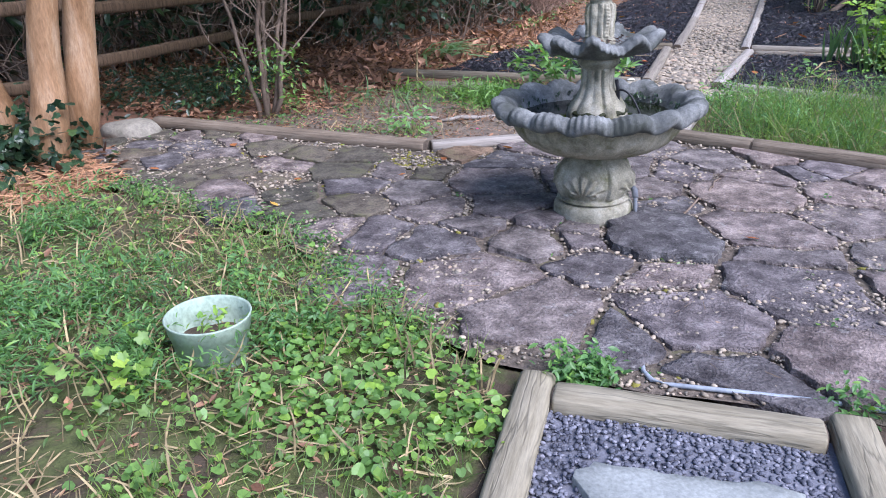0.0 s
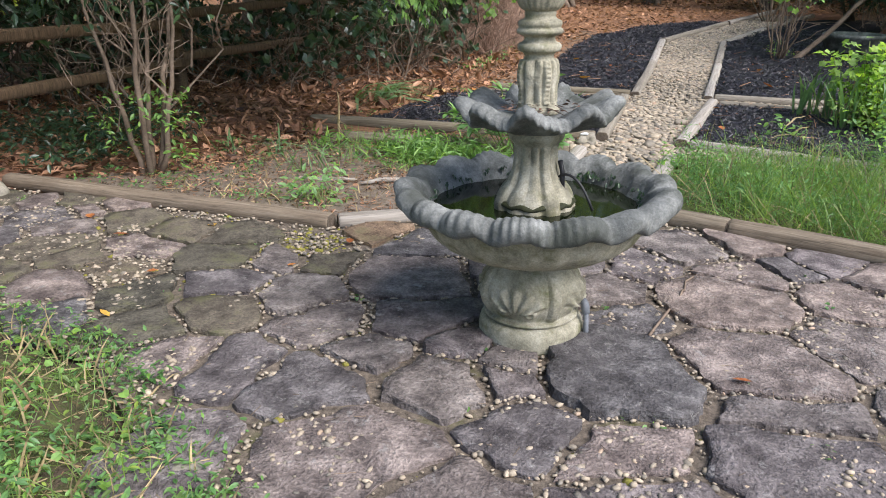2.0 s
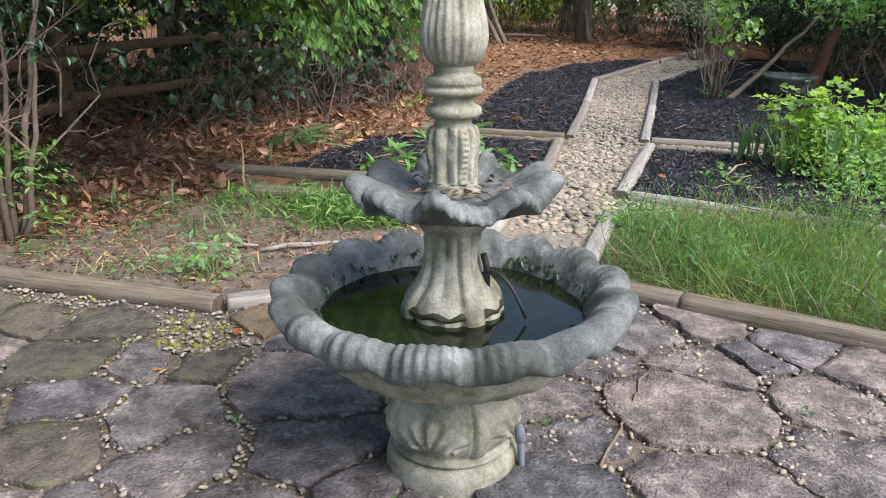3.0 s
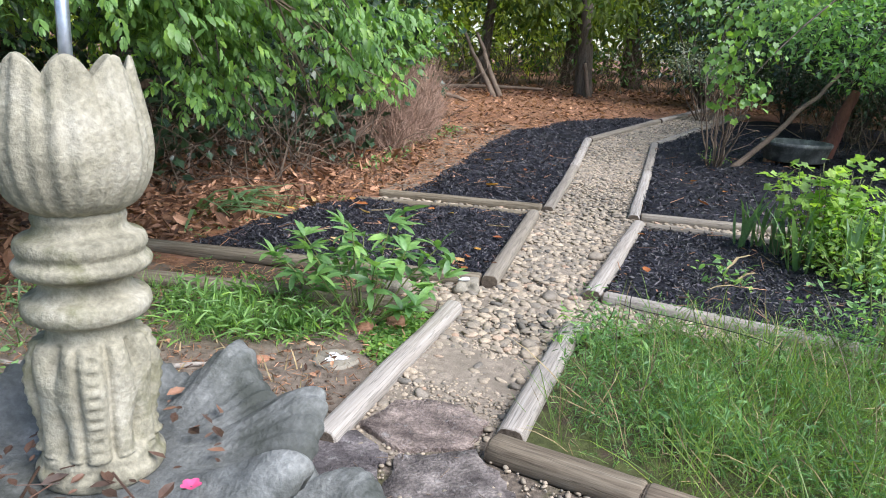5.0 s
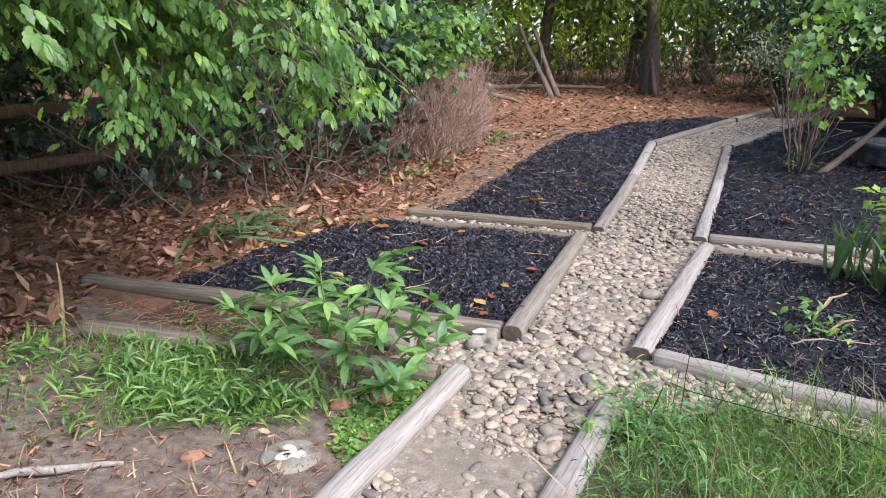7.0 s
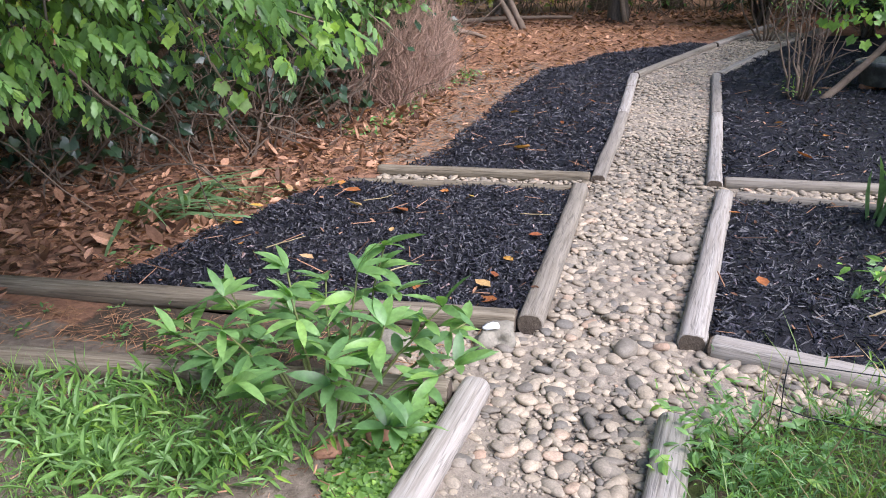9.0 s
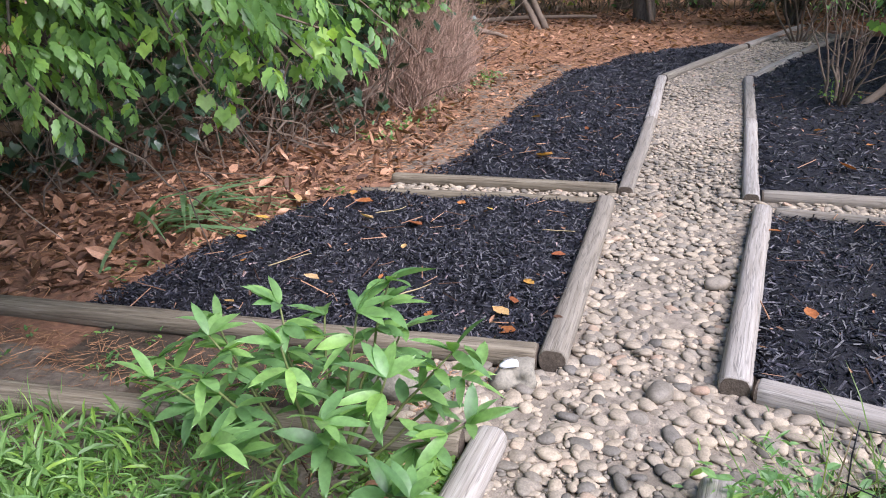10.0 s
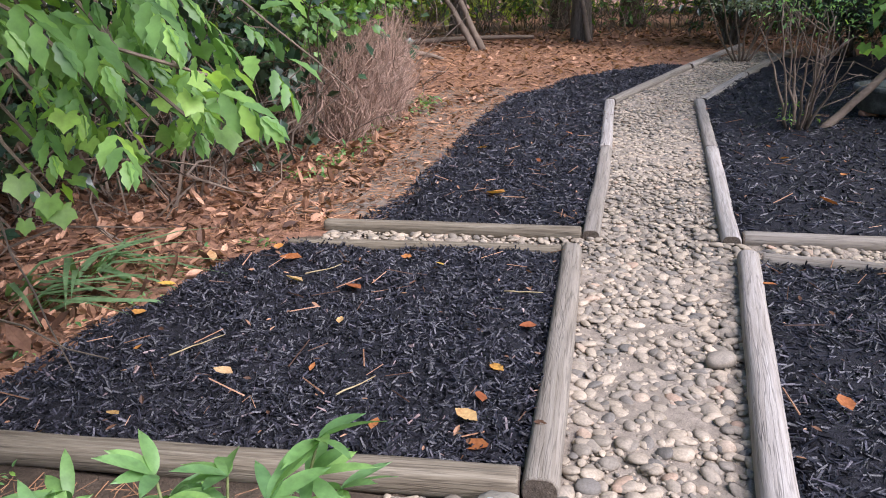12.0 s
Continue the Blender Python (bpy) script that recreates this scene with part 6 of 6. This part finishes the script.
# fallen leaves on the beds and patio
LEAFSHAPES = [mesh_of("fallen_leaf", np.asarray(CURL[0]) * np.array([1.0 + 0.3 * k, 1, 0.6 + 0.3 * k]), CURL[1], M_ORANGE, True) for k in range(3)]


def fallen(x, y, size, turn, lift=0.06):
    ob = thing("fallen_leaf", "curled orange-brown fallen leaf", "leaf", me=LEAFSHAPES[int(abs(x * 17)) % 3], group="fallen leaves")
    ob.matrix_world = pose(x, y, float(gz(x, y)) + lift, rng.normal(0, 8), rng.normal(0, 10), turn) @ Matrix.Scale(size, 4)


for x, y, size, turn in ((-1.24, 7.23, 0.13, 80), (-1.31, 7.36, 0.1, 60), (-1.32, 7.48, 0.08, 20), (-1.63, 7.24, 0.08, 5), (-2.26, 7.48, 0.08, 95), (-2.75, 7.58, 0.06, 30), (-2.1, 8.37, 0.1, 70), (-2.58, 8.74, 0.13, 95),
                         (-2.42, 8.41, 0.1, 85), (-2.05, 7.98, 0.06, 10), (-1.29, 7.71, 0.09, 50), (-1.23, 8.13, 0.08, 120), (-2.98, 7.88, 0.09, 15), (-2.49, 7.14, 0.07, 75), (-3.03, 8.6, 0.12, 40), (-1.99, 7.56, 0.05, 0),
                         (-2.78, 8.84, 0.08, 10), (-2.0, 8.86, 0.07, 80), (-1.8, 8.77, 0.06, 60), (-3.03, 8.26, 0.09, 130), (-1.73, 10.12, 0.16, 70), (0.31, 10.12, 0.13, 100), (-0.15, 7.68, 0.08, 20), (-0.21, 8.8, 0.09, 90),
                         (-1.6, 10.9, 0.08, 30), (-2.1, 11.3, 0.09, 110), (-1.45, 11.8, 0.08, 60), (0.2, 11.2, 0.08, 45), (0.5, 10.8, 0.09, 150), (0.1, 11.5, 0.07, 10)):
    fallen(x, y, size, turn)
for a, b in (((-1.82, 7.41), (-1.73, 7.56)), ((-1.43, 8.46), (-1.25, 8.47)), ((-2.58, 7.55), (-2.46, 7.76)), ((-2.45, 8.5), (-2.32, 8.66))):
    thing("mulch_twig", "thin pale dry twig lying on black mulch", "twig", me=mesh_of("mulch_twig", *tube(bend((*a, 0.066), (*b, 0.07), 6, 0, 0.08), [0.004, 0.002], 5), M_DRYGRASS, True), group="mulch twigs")
for a, b in (((0.33, 7.89), (0.57, 8.32)), ((0.38, 7.7), (0.56, 7.86)), ((0.2, 7.45), (0.41, 7.5))):
    line = bend((*a, 0.06), (*b, 0.09), 8, 0.12, 0.12)
    wide = 0.011 * np.sin(np.linspace(0.3, math.pi, 8))[:, None] * np.array([[b[1] - a[1], a[0] - b[0], 0]]) / math.dist(a, b)
    blade = np.vstack([line - wide, line + np.array([0, 0, -0.004]), line + wide])
    f = [q for k in range(7) for q in ((k, k + 1, k + 9, k + 8), (k + 8, k + 9, k + 17, k + 16))]
    thing("dead_iris_leaf", "bleached dead iris leaf curled on black mulch", "dead leaf", me=mesh_of("dead_iris_leaf", blade, f, M_DRYGRASS, True), group="dead iris leaves")
for x, y in ((-2.45, 3.45), (-3.0, 3.75), (-1.95, 3.72), (-1.85, 4.15), (-2.6, 4.05), (-3.3, 3.9), (-3.4, 3.3), (-2.3, 3.0), (0.05, 3.42), (-1.5, 4.5)):
    fallen(x, y, rng.uniform(0.04, 0.08), rng.uniform(0, 360), 0.03)
bl = np.column_stack([FTN[0] + 0.13 * np.cos(np.arange(60) * 2.4) * rng.uniform(0.6, 1.3, 60), FTN[1] + 0.13 * np.sin(np.arange(60) * 2.4) * rng.uniform(0.6, 1.3, 60), np.full(60, 0.874)])
thing("basin_leaves", "wet brown leaves and twigs lying in the upper basin", "leaf litter", kind="stuff", me=mesh_of("basin_leaves", *join(scatter(*CURL, bl, turns(rng.uniform(0, TAU, 60), rng.normal(0, 0.2, 60), rng.normal(0, 0.2, 60)), rng.uniform(0.012, 0.034, 60)),
      straw_soup([(FTN[0] - 0.1, FTN[1] - 0.15), (FTN[0] + 0.1, FTN[1] - 0.15), (FTN[0] + 0.12, FTN[1] - 0.05), (FTN[0] - 0.12, FTN[1] - 0.05)], 12, 0.03, 0.1, 0.87)), M_WETLEAF))
for nm, lab, xyz, m in (("fallen_petal", "bright pink petal in the upper basin", (-0.6, 3.5, 0.885), M_PINK), ("fallen_petal", "small pink petal on bare soil", (-1.93, 4.95, 0.02), M_PINK), ("yellow_flower", "small yellow flower between the flagstones", (-0.33, 2.61, 0.01), M_YELLOW)):
    ob = thing(nm, lab, "flower", me=mesh_of(nm, *scatter(*HEART, np.zeros((5, 3)), turns(np.arange(5) * 1.26, np.full(5, 0.3), np.zeros(5)), np.full(5, 0.014)), m))
    ob.matrix_world = pose(*xyz)
c_slab = [np.array(p) for p in ((-0.34, 1.57), (-0.28, 1.615), (-0.12, 1.65), (0.15, 1.705), (0.225, 1.69), (0.2, 1.4), (-0.02, 1.3), (-0.24, 1.42))]
moss = [spots([(-2.35, 3.82), (-1.8, 3.95), (-1.9, 4.25), (-2.4, 4.15)], 170), spots([(-3.2, 3.2), (-1.5, 3.3), (-1.5, 4.4), (-3.2, 4.3)], 260), spots(PATIO, 260)]
thing("patio_moss", "yellow-green moss tufts between the stones", "moss", kind="stuff", me=pebble_stuff("patio_moss", "", np.vstack(moss), 0.012, 0.042, M_MOSS, 0.002, CRUSH))
SOILY = [(-3.9, 4.5), (-2.0, 4.5), (-1.25, 5.1), (-1.2, 6.4), (-2.2, 6.2), (-3.6, 6.2)]
thing("soil_debris", "small dead leaves, chips and clods on bare soil", "debris", kind="stuff", me=mesh_of("soil_debris", *join(litter_soup(SOILY, 420, 0.02, 0.05), chips(SOILY, 2600, 0.01, 0.04)), M_LITTER))
thing("soil_clods", "crumbly clods and pebbles on bare soil", "soil", kind="stuff", me=pebble_stuff("soil_clods", "", spots(SOILY, 2200), 0.006, 0.03, M_SOIL, 0.0, CRUSH, 3.0))
tags = on_ground(spots(PATIO, 500), 0.026)
thing("patio_debris", "bits of dry twig and straw strewn on the flagstones", "debris", kind="stuff", me=mesh_of("patio_debris", *scatter(*CHIP, tags, turns(rng.uniform(0, TAU, 500), rng.normal(0, 0.05, 500), rng.normal(0, 0.1, 500)), np.stack([rng.uniform(0.015, 0.07, 500), np.full(500, 0.018), np.full(500, 0.018)], 1)), M_TWIG))


# ---- flagstones and near pebbles, piece by piece ----
STONES = [(-1.64, 2.87), (-1.23, 3.13), (-1.32, 2.87), (-1.75, 3.48), (-1.52, 3.3), (-1.38, 3.86), (-1.18, 3.45), (-0.94, 3.32), (-0.76, 3.28), (-0.92, 3.03), (-0.37, 3.32), (0.04, 3.58), (-0.06, 4.08),
          (0.43, 4.29), (0.4, 3.86), (-0.36, 3.84), (-0.51, 4.03), (-0.42, 4.34), (-0.22, 4.71), (0.01, 4.85), (0.01, 4.45), (0.2, 4.58), (0.41, 4.75), (0.62, 4.62), (-1.84, 4.29), (-1.47, 4.2), (-2.05, 3.78), (-1.83, 3.85),
          (-2.29, 3.71), (-2.1, 3.47), (-1.98, 3.23), (-3.06, 4.0), (-2.65, 3.39), (-0.73, 2.37), (-1.03, 2.55), (-0.26, 2.86), (-0.61, 2.91), (0.13, 3.28), (0.21, 2.93), (-0.12, 2.57), (-0.33, 2.36), (-2.57, 2.95),
          (-2.76, 3.16), (-2.96, 3.46), (-2.15, 2.99), (0.27, 2.44), (-0.76, 3.12), (-0.86, 5.22), (-0.72, 4.95), (-1.02, 4.92)]


BIG = [(-0.73, 2.37), (-0.37, 3.32), (0.04, 3.58), (-0.12, 2.57), (-1.38, 3.86), (0.21, 2.93), (-1.03, 2.55), (-0.06, 4.08)]
SMALL = [(-0.61, 2.91), (-0.94, 3.32), (-0.76, 3.28), (-0.33, 2.36), (-0.76, 3.12), (-0.36, 3.84), (0.2, 4.58), (-1.83, 3.85)]


def reach(s):
    """How far a stone pushes its neighbours back."""
    if min(math.dist(s, b) for b in BIG) < 0.02:
        return 0.045
    if min(math.dist(s, b) for b in SMALL) < 0.02:
        return -0.015
    return 0.02 * noise.noise((s[0] * 5, s[1] * 5, 2.0))


def cell(k, seeds, pull):
    """The part of the plan that falls to stone k."""
    c = seeds[k]
    poly = [c + np.array(d) * 0.5 for d in ((-1, -1), (1, -1), (1, 1), (-1, 1))]
    near = np.argsort(np.hypot(*(seeds - c).T))[1:22]
    for j in near:
        nrm = seeds[j] - c
        mid = c + nrm * (0.5 + (pull[k] - pull[j]) / (2 * (nrm @ nrm)))
        out = []
        for a, b in zip(poly, poly[1:] + poly[:1]):
            da, db = (a - mid) @ nrm, (b - mid) @ nrm
            if da <= 0:
                out.append(a)
            if (da < 0 < db) or (db < 0 < da):
                out.append(a + (b - a) * da / (da - db))
        poly = out
        if not poly:
            return []
    return poly


def flag_mesh(poly, centre, thick, gap, mat):
    """One flagstone: chipped outline, rough riven top, broken sides."""
    centre = np.mean(poly, 0)
    p = np.array(poly) - centre
    pts = []
    for a, b in zip(p, np.roll(p, -1, 0)):
        n = max(2, int(np.linalg.norm(b - a) / 0.032))
        pts += [a + (b - a) * s / n for s in range(n)]
    pts = np.array(pts)
    pts = 0.12 * np.roll(pts, 1, 0) + 0.76 * pts + 0.12 * np.roll(pts, -1, 0)
    r = np.linalg.norm(pts, axis=1)
    w = np.array([noise.noise((x * 9 + centre[0] * 7, y * 9, centre[1] * 5)) for x, y in pts])
    w2 = np.array([noise.noise((x * 31 + centre[0] * 7, y * 31, centre[1] * 5)) for x, y in pts])
    pts *= ((r - gap + 0.03 * w + 0.016 * w2) / r)[:, None]
    n = len(pts)
    rings = []
    for s, z in ((1.02, -thick), (1.0, -0.003), (0.992, 0.0), (0.72, 0.0), (0.36, 0.0)):
        zz = [z if z < 0 else 0.009 * noise.fractal(((x * s + centre[0]) * 6, (y * s + centre[1]) * 6, 1.5), 1, 2, 3) for x, y in pts]
        rings.append(np.column_stack([pts * s, zz]))
    v = np.vstack(rings + [np.array([[0, 0, 0.004]])])
    f = []
    for k in range(4):
        for j in range(n):
            a, b = k * n + j, k * n + (j + 1) % n
            f += [(a, b, b + n), (a, b + n, a + n)]
    f += [(4 * n + j, 4 * n + (j + 1) % n, 5 * n) for j in range(n)]
    me = mesh_of("flagstone", v, f, mat, False)
    me.polygons.foreach_set("use_smooth", np.arange(len(f)) >= 4 * n)
    return me, centre


def lay_patio():
    seeds = [np.array(s) for s in STONES]
    for s in rng.uniform((-4.9, 1.3), (5.2, 5.8), (9000, 2)):
        gap = rng.uniform(0.2, 0.32) if s[0] < -1.9 else rng.uniform(0.3, 0.48)
        if np.min(np.hypot(*(np.array(seeds) - s).T)) > gap and math.dist(s, FTN) > 0.3:
            seeds.append(s)
    seeds = np.array(seeds)
    pull = [reach(s) for s in seeds]
    for k, s in enumerate(seeds):
        if not inside(PATIO, s[:1], s[1:])[0]:
            continue
        if -2.4 < s[0] < -1.9 and 3.8 < s[1] < 4.2:
            continue
        poly = cell(k, seeds, pull)
        if len(poly) < 3:
            continue
        warm = s[0] < -1.75
        lift = (0.016 if warm else 0.018) + 0.014 * rng.random() + (0.02 if math.dist(s, (-0.37, 3.32)) < 0.1 else 0)
        me, mid = flag_mesh(poly, s, 0.06, rng.uniform(0.012, 0.035) if warm else rng.uniform(0.013, 0.032), M_WARMSTONE if warm and rng.random() < 0.65 else M_STONE)
        ob = part("flagstone", me, patio)
        ob.matrix_basis = pose(mid[0], mid[1], lift, rng.normal(0, 0.8), rng.normal(0, 0.8))


lay_patio()
slab_me, slab_mid = flag_mesh(c_slab, None, 0.03, 0.002, M_PALE)
thing("stepping_stone", "pale flat angular stepping stone set in the gravel", "stepping stone", (slab_mid[0], slab_mid[1], 0.024), me=slab_me)
PEBMESH = [mesh_of("pebble", v, f, M_PEBBLE, True) for v, f in PEB]
for x, y in loose[idx]:
    ob = part("pebble", PEBMESH[int(x * 1000) % 6], path_bed)
    s = 0.02 + 0.06 * rng.random() ** 2
    ob.matrix_basis = pose(x, y, 0.004 + s * 0.12, rng.normal(0, 12), rng.normal(0, 12), rng.uniform(0, 360)) @ Matrix.Diagonal((s * rng.uniform(0.9, 1.3), s * 0.85, s * 0.9, 1))
